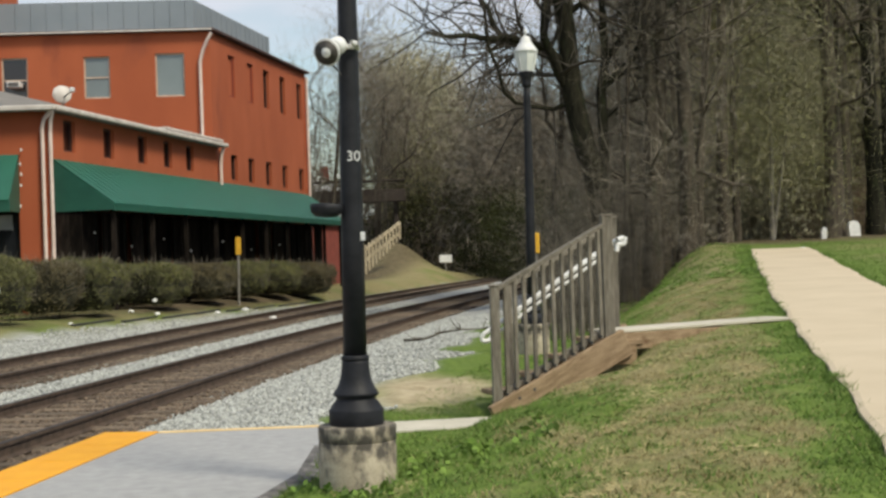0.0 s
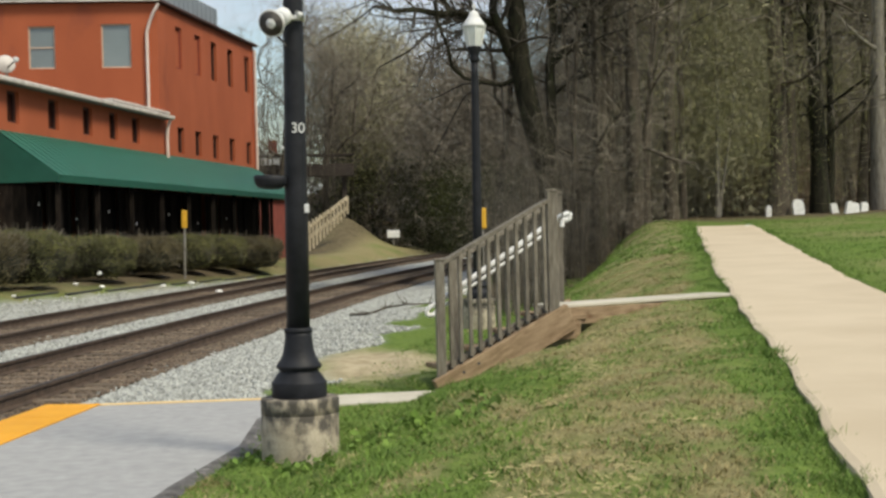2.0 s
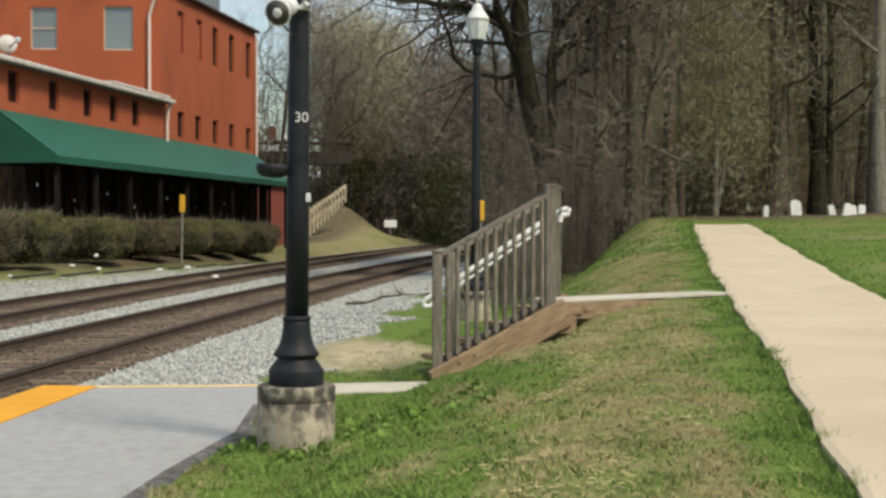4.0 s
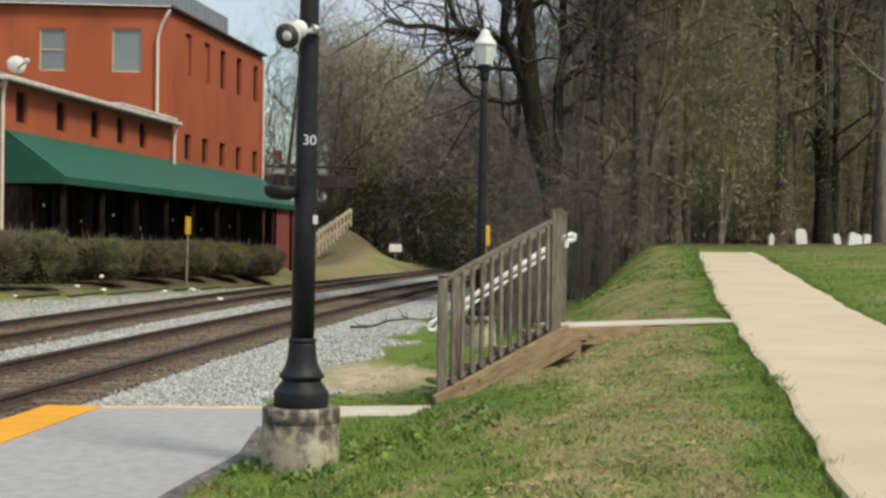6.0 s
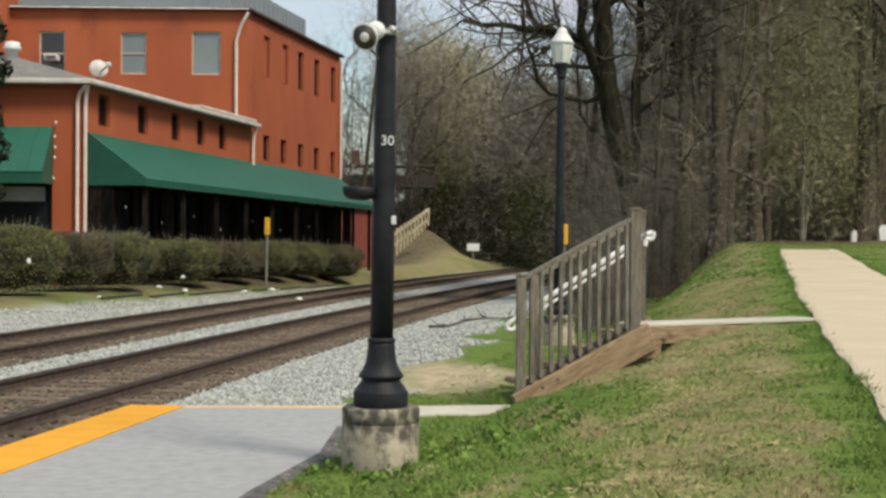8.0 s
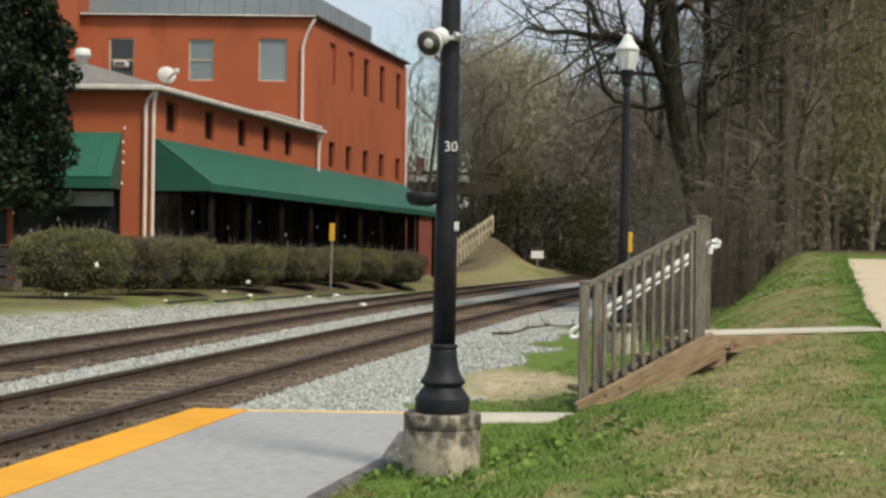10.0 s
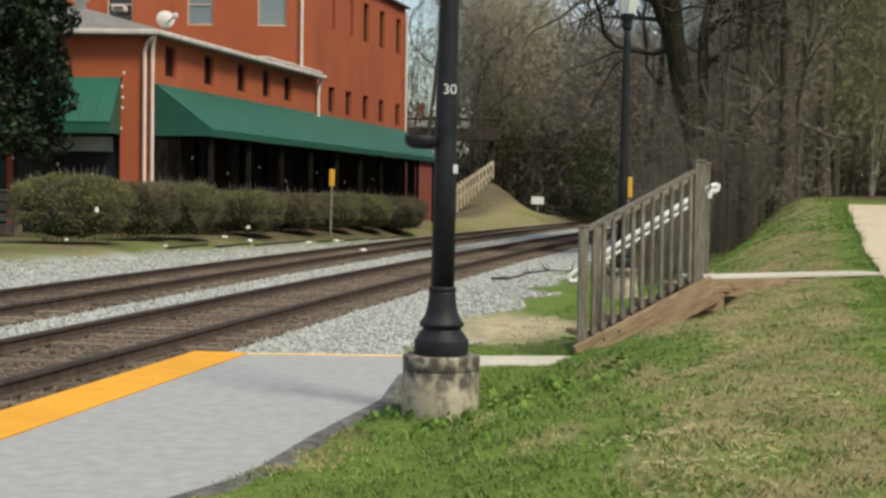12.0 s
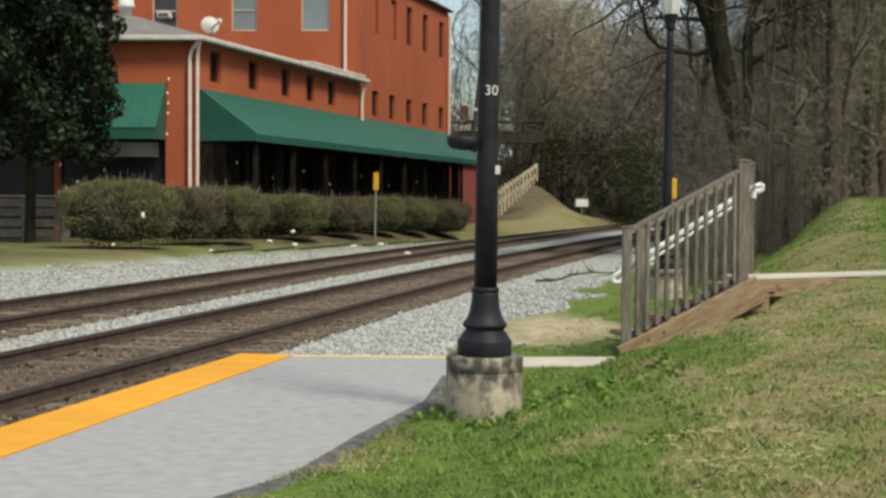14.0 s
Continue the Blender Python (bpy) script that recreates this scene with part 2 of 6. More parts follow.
def part(name, bm, material, parent=None, label="", smooth=False):
    me = bpy.data.meshes.new(name)
    bm.normal_update()
    bm.to_mesh(me)
    bm.free()
    me.materials.append(material)
    if smooth:
        me.polygons.foreach_set("use_smooth", [True] * len(me.polygons))
    ob = new(name, me)
    ob.parent = parent
    if label:
        ob["label"] = label
    return ob


def empty(name, x=0, y=0, z=0, rz=0):
    ob = new(name)
    ob.matrix_world = pose(x, y, z, 0, 0, rz)
    return ob


def add_box(bm, c, size, m=None, bevel=0.0):
    made = bmesh.ops.create_cube(bm, size=1.0)["verts"]
    bmesh.ops.scale(bm, vec=size, verts=made)
    if bevel:
        edges = list({e for v in made for e in v.link_edges})
        made = [v for v in bmesh.ops.bevel(bm, geom=edges, offset=bevel, segments=1, affect="EDGES")["verts"]]
        made = list({v for v in made})
    bmesh.ops.translate(bm, vec=c, verts=made)
    if m is not None:
        bmesh.ops.transform(bm, matrix=m, verts=made)
    return made


def box(name, c, size, material, parent=None, m=None, bevel=0.0, label=""):
    bm = bmesh.new()
    add_box(bm, c, size, m, bevel)
    return part(name, bm, material, parent, label)


def lathe(name, profile, material, parent=None, sides=24, label="", flutes=0, depth=0.0, m=None, smooth=True):
    """A turned form from (radius, height) pairs."""
    verts, faces = [], []
    for r, z in profile:
        for i in range(sides):
            a = 2 * math.pi * i / sides
            k = r * (1 - (depth if flutes and i % 2 else 0))
            verts.append((k * math.cos(a), k * math.sin(a), z))
    for j in range(len(profile) - 1):
        for i in range(sides):
            a, b = j * sides + i, j * sides + (i + 1) % sides
            faces.append((a, b, b + sides, a + sides))
    faces.append(tuple(reversed(range(sides))))
    faces.append(tuple(range((len(profile) - 1) * sides, len(profile) * sides)))
    if m is not None:
        verts = [tuple(m @ Vector(v)) for v in verts]
    ob = from_lists(name, verts, faces, material, parent, smooth)
    if label:
        ob["label"] = label
    return ob


def tubes(segs, sides=4):
    """Tapered prisms for an array of rows x0 y0 z0 x1 y1 z1 r0 r1: verts and faces."""
    s = np.asarray(segs, float)
    p, q, r0, r1 = s[:, 0:3], s[:, 3:6], s[:, 6], s[:, 7]
    d = q - p
    d /= np.linalg.norm(d, axis=1, keepdims=True) + 1e-9
    ref = np.where(np.abs(d[:, 2:3]) > 0.9, np.array([[1.0, 0, 0]]), np.array([[0, 0, 1.0]]))
    u = np.cross(d, ref)
    u /= np.linalg.norm(u, axis=1, keepdims=True) + 1e-9
    v = np.cross(d, u)
    rings = []
    for end, r in ((p, r0), (q, r1)):
        for i in range(sides):
            a = 2 * math.pi * i / sides
            rings.append(end + r[:, None] * (math.cos(a) * u + math.sin(a) * v))
    verts = np.stack(rings, 1).reshape(-1, 3)
    base = (np.arange(len(s)) * 2 * sides)[:, None]
    f = []
    for i in range(sides):
        j = (i + 1) % sides
        f.append(base + np.array([[i, j, sides + j, sides + i]]))
    return verts, np.stack(f, 1).reshape(-1, 4)


def np_mesh(name, verts, faces, material, parent=None, smooth=False):
    """A mesh of quads (or triangles) straight from arrays."""
    verts, faces = np.asarray(verts, np.float32), np.asarray(faces, np.int32)
    k = faces.shape[1]
    me = bpy.data.meshes.new(name)
    me.vertices.add(len(verts))
    me.vertices.foreach_set("co", verts.ravel())
    me.loops.add(faces.size)
    me.loops.foreach_set("vertex_index", faces.ravel())
    me.polygons.add(len(faces))
    me.polygons.foreach_set("loop_start", np.arange(len(faces), dtype=np.int32) * k)
    me.polygons.foreach_set("loop_total", np.full(len(faces), k, np.int32))
    if smooth:
        me.polygons.foreach_set("use_smooth", np.ones(len(faces), bool))
    me.update(calc_edges=True)
    me.materials.append(material)
    ob = new(name, me)
    ob.parent = parent
    return ob


def tube_part(name, segs, material, parent=None, sides=6, smooth=True):
    v, f = tubes(segs, sides)
    return np_mesh(name, v, f, material, parent, smooth)


def polyline(pts, r):
    """Segment rows along points of one radius (or a radius a point)."""
    rs = r if isinstance(r, (list, tuple)) else [r] * len(pts)
    return [(*pts[i], *pts[i + 1], rs[i], rs[i + 1]) for i in range(len(pts) - 1)]


def leaves(points, size, rng, droop=0.0, narrow=0.55):
    """Small pointed leaves (a bent quad each) at the points, turned at random."""
    n = len(points)
    a = rng.normal(size=(n, 3))
    a[:, 2] -= droop
    a /= np.linalg.norm(a, axis=1, keepdims=True)
    b = np.cross(a, rng.normal(size=(n, 3)))
    b /= np.linalg.norm(b, axis=1, keepdims=True) + 1e-9
    s = size * rng.uniform(0.6, 1.4, (n, 1))
    pts = np.asarray(points)
    v = np.stack([pts - a * s * 0.5, pts + b * s * narrow * 0.5, pts + a * s * 0.5, pts - b * s * narrow * 0.5], 1).reshape(-1, 3)
    f = (np.arange(n) * 4)[:, None] + np.array([[0, 1, 2, 3]])
    return v, f


def smooth01(v):
    v = np.clip(v, 0, 1)
    return v * v * (3 - 2 * v)


def wave(x, y, k, seed=0.0):
    """Soft uneven field between about -1 and 1."""
    return (np.sin(x * k * 1.1 + 1.7 * np.sin(y * k * 0.7 + seed)) + np.sin(y * k * 1.3 + 2.1 * np.sin(x * k * 0.6 + 1.3 * seed) + seed)) * 0.5


# ---- lay of the land ----
PATH_Y = [-8, 0, 5.8, 10.8, 15, 19, 28, 36, 44]
PATH_X = [0.2, 1.75, 2.92, 4.15, 5.06, 6.02, 8.25, 10.25, 12.2]


def path_mid(y):
    y = np.asarray(y, float)
    return sum(np.interp(y + d, PATH_Y, PATH_X) for d in (-2.4, -1.2, 0.0, 1.2, 2.4)) / 5


def path_z(y):
    y = np.asarray(y, float)
    return 0.25 + 0.03 * np.minimum(y, 36) + 0.03 * np.clip(y - 36, 0, 24) + 0.06 * np.clip(y - 60, 0, 60)


def track_a(y):
    return -5.33 + 0.155 * (y - 29) + 0.0006 * np.clip(y - 29, 0, None) ** 2


def track_b(y):
    return -3.90 + 0.16 * (y - 15) + 0.0006 * np.clip(y - 15, 0, None) ** 2


def yard_edge(y):
    """How far beyond the far track its gravel ends and the hedge strip begins."""
    return np.clip(3.05 - 0.038 * (np.asarray(y, float) - 28), 1.9, 3.2)


def land(x, y):
    """Height of the ground."""
    x, y = np.asarray(x, float), np.asarray(y, float)
    left = path_mid(y) - 0.75 - 3.0
    s = np.clip((x - left) / 3.0, 0, 1)
    low = np.where(y < 13.1, -0.012, -0.07)
    top = path_z(y) - 0.02
    z = low + (top - low) * (1 - (1 - s) ** 2.2)
    right = np.clip(x - path_mid(y) - 0.75, 0, 60)
    z = z + 0.018 * right * smooth01(right / 3)
    b, a = x - track_b(y), x - track_a(y)
    bed = smooth01((b + 0) / 2.6 - 0.45)
    z = np.where(b < 3.8, -0.27 + (z + 0.27) * bed, z)
    z = np.where((b < 0) & (a > 0), -0.27, z)
    far = smooth01((-a - 1.3) / 2.4)
    z = np.where(a <= 0, -0.27 + 0.52 * far, z)
    z = z + 2.35 * np.exp(-np.abs((x - 1.3) / np.where(x > 1.3, 2.6, 3.4)) ** 2.2 - ((y - 104) / 9) ** 2)
    z = z + 5.0 * smooth01((y - 112) / 40) * smooth01((track_a(y) - 6 - x) / 10)
    z = z + 10.0 * smooth01((y - 76) / 40) * smooth01((x - 0.2 * y - 1) / 9) + 9.0 * smooth01((y - 138) / 40) * smooth01((x + 3) / 8)
    cut = smooth01((x - 0.75) / 0.5) * smooth01((2.9 - x) / 0.9) * smooth01(1.5 - np.abs(y - 13.45 - (x - 1.1) * 0.36) / 0.9)
    z = z - 0.22 * cut
    z = z + 0.02 * wave(x, y, 2.3) * smooth01((b - 3.5) / 2) + 0.012 * wave(x, y, 6.1, 2.0) * smooth01((b - 3.5) / 2)
    z = z + 0.30 * np.exp(-((x - 9.5) / 1.5) ** 2 - ((y - 41) / 5.5) ** 2) * smooth01((path_mid(y) - 0.75 - x) / 1.4)
    edge = np.interp(y, [-10, 5.5, 6.72, 8.6, 10.1, 13.05, 13.3], [-1.45, -1.45, -1.28, -0.74, -0.38, 1.1, -0.3])
    rough = smooth01((x - edge) / 0.5) * smooth01((np.abs(x - path_mid(y)) - 0.72) / 0.35) * smooth01((30 - y) / 6)
    u = x - 0.24 * y
    z = z + rough * (0.022 * wave(u * 2.2, y * 0.8, 3.2, 0.7) + 0.014 * wave(x, y, 13.0, 1.2) + 0.008 * wave(x, y, 29.0, 0.5))
    return z


def sandy(x, y):
    """Bare sandy patch past the platform end."""
    return smooth01(1.5 - np.hypot((x - 0.55) / 0.80, (y - 16.9) / 2.0) * 1.1 + 0.25 * wave(x, y, 1.9, 0.4))


def dryness(x, y):
    """Share of straw: high on the bank's face, low at its foot and along the path; worn streaks follow the bank."""
    u = path_mid(y) - 0.75 - x
    foot = 1.95 + 0.35 * wave(x, y, 1.1, 0.4) + 0.05 * np.clip(y - 8, 0, 8)
    bank = smooth01((u - 0.10 - 0.14 * (1 + wave(x, y, 2.7, 2.0))) / 0.30) * smooth01((foot - u) / 0.75)
    streak = wave(u * 2.6, y * 0.75 + u * 0.5, 2.4, 1.9)
    mottle = 0.6 * wave(x, y * 1.6, 4.6, 0.3) + 0.5 * wave(x, y, 11.0, 1.5)
    field = smooth01((-u - 1.55) / 1.0) * (0.18 + 0.32 * wave(x, y, 0.55, 1.1) + 0.2 * wave(x, y, 1.7, 0.2))
    ridge = smooth01((u - 1.2) / 0.4) * smooth01((3.0 - u) / 0.5) * smooth01((streak - 0.35) / 0.4) * 0.55
    return np.clip(bank * (0.60 + 0.26 * streak + 0.36 * mottle) + ridge + field + 0.07 + 0.06 * mottle, 0, 1)


gx = np.unique(np.concatenate([np.linspace(-900, -60, 22), np.linspace(-60, -14, 24), np.arange(-14, -3, 0.5), np.arange(-3, -1.6, 0.16), np.arange(-1.6, 4.6, 0.075), np.arange(4.6, 9, 0.16), np.arange(9, 30, 0.6), np.linspace(30, 80, 26), np.linspace(80, 900, 20)]))
gy = np.unique(np.concatenate([np.linspace(-300, -8, 14), np.arange(-8, 4, 1.0), np.arange(4, 14, 0.085), np.arange(14, 24, 0.16), np.arange(24, 48, 0.5), np.arange(48, 150, 1.6), np.linspace(150, 1500, 22)]))
GX, GY = np.meshgrid(gx, gy)
GZ = land(GX, GY)
nx, ny = len(gx), len(gy)
quad = (np.arange(ny - 1)[:, None] * nx + np.arange(nx - 1)[None, :]).reshape(-1, 1) + np.array([[0, 1, nx + 1, nx]])


def ground_material():
    m = bpy.data.materials.new("grass_soil_and_gravel")
    m.use_nodes = True
    n, l = m.node_tree.nodes, m.node_tree.links
    b = n["Principled BSDF"]
    b.inputs["Roughness"].default_value = 0.95
    b.inputs["Specular IOR Level"].default_value = 0.2
    co = n.new("ShaderNodeTexCoord")
    at = n.new("ShaderNodeAttribute")
    at.attribute_name = "cover"
    sep = n.new("ShaderNodeSeparateColor")
    l.new(at.outputs["Color"], sep.inputs["Color"])

    def noise2(scale, low, high, detail=8):
        t, r = n.new("ShaderNodeTexNoise"), n.new("ShaderNodeValToRGB")
        t.inputs["Scale"].default_value, t.inputs["Detail"].default_value = scale, detail
        l.new(co.outputs["Object"], t.inputs["Vector"])
        l.new(t.outputs["Fac"], r.inputs["Fac"])
        r.color_ramp.elements[0].position, r.color_ramp.elements[1].position = 0.35, 0.68
        r.color_ramp.elements[0].color, r.color_ramp.elements[1].color = (*low, 1), (*high, 1)
        return r.outputs["Color"], t.outputs["Fac"]

    green, h1 = noise2(14, (0.068, 0.120, 0.018), (0.138, 0.205, 0.040))
    straw, _ = noise2(18, (0.155, 0.135, 0.062), (0.30, 0.26, 0.135))
    soil, _ = noise2(6, (0.30, 0.245, 0.155), (0.45, 0.38, 0.26))
    gravel, h2 = noise2(30, (0.22, 0.225, 0.215), (0.50, 0.51, 0.49), 10)
    woods, _ = noise2(3, (0.055, 0.043, 0.026), (0.14, 0.108, 0.068))
    col = green
    for src, ch in ((straw, "Red"), (soil, "Green"), (gravel, "Blue")):
        mx = n.new("ShaderNodeMixRGB")
        l.new(sep.outputs[ch], mx.inputs["Fac"])
        l.new(col, mx.inputs["Color1"])
        l.new(src, mx.inputs["Color2"])
        col = mx.outputs["Color"]
    mx = n.new("ShaderNodeMixRGB")
    l.new(at.outputs["Alpha"], mx.inputs["Fac"])
    l.new(col, mx.inputs["Color1"])
    l.new(woods, mx.inputs["Color2"])
    l.new(mx.outputs["Color"], b.inputs["Base Color"])
    bp = n.new("ShaderNodeBump")
    bp.inputs["Strength"].default_value, bp.inputs["Distance"].default_value = 0.6, 0.03
    l.new(h2, bp.inputs["Height"])
    l.new(bp.outputs["Normal"], b.inputs["Normal"])
    return m


ground = np_mesh("ground", np.stack([GX, GY, GZ], -1).reshape(-1, 3), quad, ground_material(), smooth=True)
tagged(ground, "grassy bank, gravel yard and wooded ground", "ground", kind="structure")
DB, DA = GX - track_b(GY), GX - track_a(GY)
edge_wob = 0.5 * wave(GX, GY, 1.9, 0.4)
gravel = smooth01((3.9 + edge_wob - DB) / 0.6) * smooth01((DA + yard_edge(GY) + 0.4 * edge_wob) / 0.4)
gravel = gravel * smooth01((118 - GY) / 6)
sand = sandy(GX, GY)
mound = np.exp(-((GX - 1.6) / 3.4) ** 2 - ((GY - 100) / 14) ** 2)
cover = np.zeros((ny, nx, 4), np.float32)
cover[..., 0] = np.clip(np.where(GY > 60, 0.55 + 0.4 * wave(GX, GY, 0.9), 0) + np.where(DB > 3, dryness(GX, GY), 0.50 + 0.35 * wave(GX, GY, 1.1) + 0.25 * wave(GX, GY, 3.1)), 0, 1)
cover[..., 1] = np.clip(np.maximum(sand, 0.10 * smooth01(mound * 2.2 - 0.5 + 0.4 * wave(GX, GY, 0.8))), 0, 1)
cover[..., 2] = np.clip(gravel * (1 - sand), 0, 1)
wood = np.maximum(smooth01((GY - 40.5 - 0.1 * GX + edge_wob) / 3) * smooth01((path_mid(GY) - 0.2 - GX) / 2.0), smooth01((GY - 40.5 + edge_wob * 3.0 - 0.10 * (GX - 14)) / 6))
wood = np.maximum(wood, smooth01((GY - 24) / 6) * smooth01((path_mid(GY) - 3.4 - GX) / 0.7) * smooth01((DB - 3.6) / 0.8))
wood = np.maximum(wood, np.clip(0.60 + 0.45 * wave(GX, GY, 1.4, 2.2), 0, 1) * smooth01((-DA - yard_edge(GY)) / 0.5) * smooth01((62 - GY) / 5) * smooth01((GX + 30) / 5))
cover[..., 3] = np.clip(wood * (1 - 0.16 * smooth01(mound * 2.2 - 0.4 + 0.7 * wave(GX, GY, 0.8))) * np.where((GY < 125) & (DB < 4), np.maximum(smooth01((GY - 70) / 20) * smooth01((-DA - 4) / 2), smooth01((-DA - yard_edge(GY)) / 0.5) * smooth01((62 - GY) / 5)), 1) * (1 - gravel * smooth01((45 - GY) / 8)), 0, 1)
att = ground.data.color_attributes.new("cover", "FLOAT_COLOR", "POINT")
att.data.foreach_set("color", cover.ravel())


def on_land(x, y):
    return float(land(np.array([x]), np.array([y]))[0])


# ---- concrete footpath up the bank ----
def footpath():
    ys = np.arange(-7.5, 37.6, 0.3)
    verts, faces = [], []
    for y in ys:
        mid, z = float(path_mid(y)), float(path_z(y)) + 0.012
        wob, wob2 = 0.018 * math.sin(y * 0.9) + 0.014 * math.sin(y * 3.7), 0.02 * math.sin(y * 1.3 + 1) + 0.014 * math.sin(y * 4.3)
        for dx, dz in ((-0.74 + wob, -0.16), (-0.74 + wob, 0.0), (-0.70 + wob, 0.012), (0.72 + wob2, 0.012), (0.76 + wob2, 0.0), (0.76 + wob2, -0.16)):
            verts.append((mid + dx, y - 0.18 * dx, z + dz))
    for i in range(len(ys) - 1):
        for k in range(5):
            a = i * 6 + k
            faces.append((a, a + 1, a + 7, a + 6))
    tagged(from_lists("pavement", verts, faces, M_CONC), "tan concrete footpath climbing the grassy bank", "footpath", kind="structure")


footpath()


# ---- platform ----
U = Vector((0.148, 0.989, 0)).normalized()
N_LEFT = Vector((-U.y, U.x, 0))
P_CORNER = Vector((-2.42, 13.02, 0))


def platform():
    def prism(name, pts, z0, z1, material, parent=None):
        n = len(pts)
        v = [(p[0], p[1], z0) for p in pts] + [(p[0], p[1], z1) for p in pts]
        f = [tuple(reversed(range(n))), tuple(range(n, 2 * n))] + [(i, (i + 1) % n, n + (i + 1) % n, n + i) for i in range(n)]
        return from_lists(name, v, f, material, parent)

    far_l, near_l = P_CORNER, P_CORNER - U * 21
    slab = prism("platform", [near_l, (-1.75, -7.5), (-1.50, 5.5), (-1.31, 6.72), (-1.04, 7.3), (-0.83, 8.6), (-0.52, 10.1), (-0.46, 11.6), (-0.46, 12.96), far_l], -0.42, 0.0, M_ASPH)
    tagged(slab, "grey asphalt station platform", "platform", kind="structure")
    lip = prism("trim", [far_l + N_LEFT * 0.06, near_l + N_LEFT * 0.06, near_l, far_l], -0.42, -0.012, M_EDGE)
    tagged(lip, "worn concrete face of the platform edge", "platform edge", kind="structure")
    edge = [(-1.75, -7.5), (-1.50, 5.5), (-1.31, 6.72), (-1.04, 7.3), (-0.83, 8.6), (-0.52, 10.1), (-0.46, 11.6)]
    ev, ef = [], []
    for i, (ex, ey) in enumerate(edge):
        j = 0.03 * math.sin(i * 2.7)
        ev += [(ex - 0.05, ey, 0.003), (ex + 0.005, ey, 0.004), (ex + 0.09 + j, ey, -0.014), (ex + 0.10 + j, ey, -0.2)]
    for i in range(len(edge) - 1):
        for k in range(3):
            ef.append((i * 4 + k, i * 4 + k + 1, i * 4 + k + 5, i * 4 + k + 4))
    tagged(from_lists("trim", ev, ef, M_CRUMB), "dark crumbling asphalt edge of the platform", "platform edge", kind="structure")
    tact = empty("tactile_strip")
    tagged(tact, "yellow tactile warning strip along the platform edge", "tactile strip", kind="structure")
    m = Matrix(((-N_LEFT.x, U.x, 0, 0), (-N_LEFT.y, U.y, 0, 0), (0, 0, 1, 0), (0, 0, 0, 1)))
    first = None
    for i in range(22):
        c = P_CORNER - U * (0.47 + i * 0.92) - N_LEFT * 0.25
        if first is None:
            bm = bmesh.new()
            add_box(bm, (0, 0, 0.006), (0.49, 0.905, 0.016), None, 0.004)
            first = part("tile", bm, M_YELLOW, tact)
            ob = first
        else:
            ob = new("tile", first.data)
            ob.parent = tact
        ob.matrix_basis = Matrix.Translation(c) @ m
    line = box("trim", (-1.20, 12.93, 0.003), (1.46, 0.11, 0.008), M_LINE)
    tagged(line, "thin faded yellow line at the platform end", "painted line", kind="structure")
    walkway = prism("pavement", [(-0.455, 12.32), (0.60, 12.34), (0.90, 12.62), (1.02, 13.1), (0.92, 13.14), (-0.455, 12.98)], -0.3, 0.004, M_WALK)
    tagged(walkway, "narrow concrete walk from platform to steps", "walkway", kind="structure")


platform()


# ---- railway tracks ----
def railway_track(centre, y0, y1, label):
    root = empty("railway_track")
    tagged(root, label, "railway track", group="railway tracks")
    ys = np.arange(y0, y1, 1.5)
    for side in (-0.755, 0.755):
        prof = [(-0.07, -0.235), (-0.07, -0.222), (-0.012, -0.205), (-0.012, -0.122), (-0.036, -0.112), (-0.036, -0.084), (0.036, -0.084), (0.036, -0.112), (0.012, -0.122), (0.012, -0.205), (0.07, -0.222), (0.07, -0.235)]
        v, f, k = [], [], len(prof)
        for y in ys:
            x, slope = float(centre(y)), float(centre(y + 0.5) - centre(y - 0.5))
            c = 1 / math.hypot(1, slope)
            for px, pz in prof:
                v.append((x + (side + px) * c, y - (side + px) * slope * c, pz))
        for i in range(len(ys) - 1):
            for j in range(k - 1):
                a = i * k + j
                f.append((a, a + 1, a + k + 1, a + k))
        from_lists("rail", v, f, M_RAILTOP, root)
        hv, hf = [], []
        for y in ys:
            x, slope = float(centre(y)), float(centre(y + 0.5) - centre(y - 0.5))
            c = 1 / math.hypot(1, slope)
            for px, pz in ((-0.03, -0.083), (-0.026, -0.080), (0.026, -0.080), (0.03, -0.083)):
                hv.append((x + (side + px) * c, y - (side + px) * slope * c, pz))
        for i in range(len(ys) - 1):
            for j in range(3):
                a = i * 4 + j
                hf.append((a, a + 1, a + 5, a + 4))
        from_lists("rail_head", hv, hf, M_RAILHEAD, root)
    return root


TRACK_B = railway_track(track_b, -6, 150, "near rusty railway track on dirty timber sleepers")
TRACK_A = railway_track(track_a, -6, 150, "far rusty railway track in pale gravel")


# ---- lamp posts on concrete piers ----
def pier(x, y, z, tilt=0):
    ob = empty("lamp_pier")
    for name, prof in (("shaft", [(0.250, -0.25), (0.254, 0.0), (0.252, 0.15), (0.254, 0.31), (0.250, 0.318)]), ("rim", [(0.250, 0.318), (0.254, 0.322), (0.255, 0.400), (0.253, 0.413), (0.246, 0.42)])):
        p = lathe(name, prof, M_PIER, ob, 32)
        for v in p.data.vertices:
            k = 1 + 0.012 * math.sin(v.co.x * 31 + v.co.z * 17) + 0.010 * math.sin(v.co.y * 43 - v.co.z * 23)
            v.co.x, v.co.y = v.co.x * k, v.co.y * k
    ob.matrix_world = pose(x, y, z, 0, tilt)
    return tagged(ob, "stained round concrete pier under a lamp post", "concrete pier", group="lamp piers")


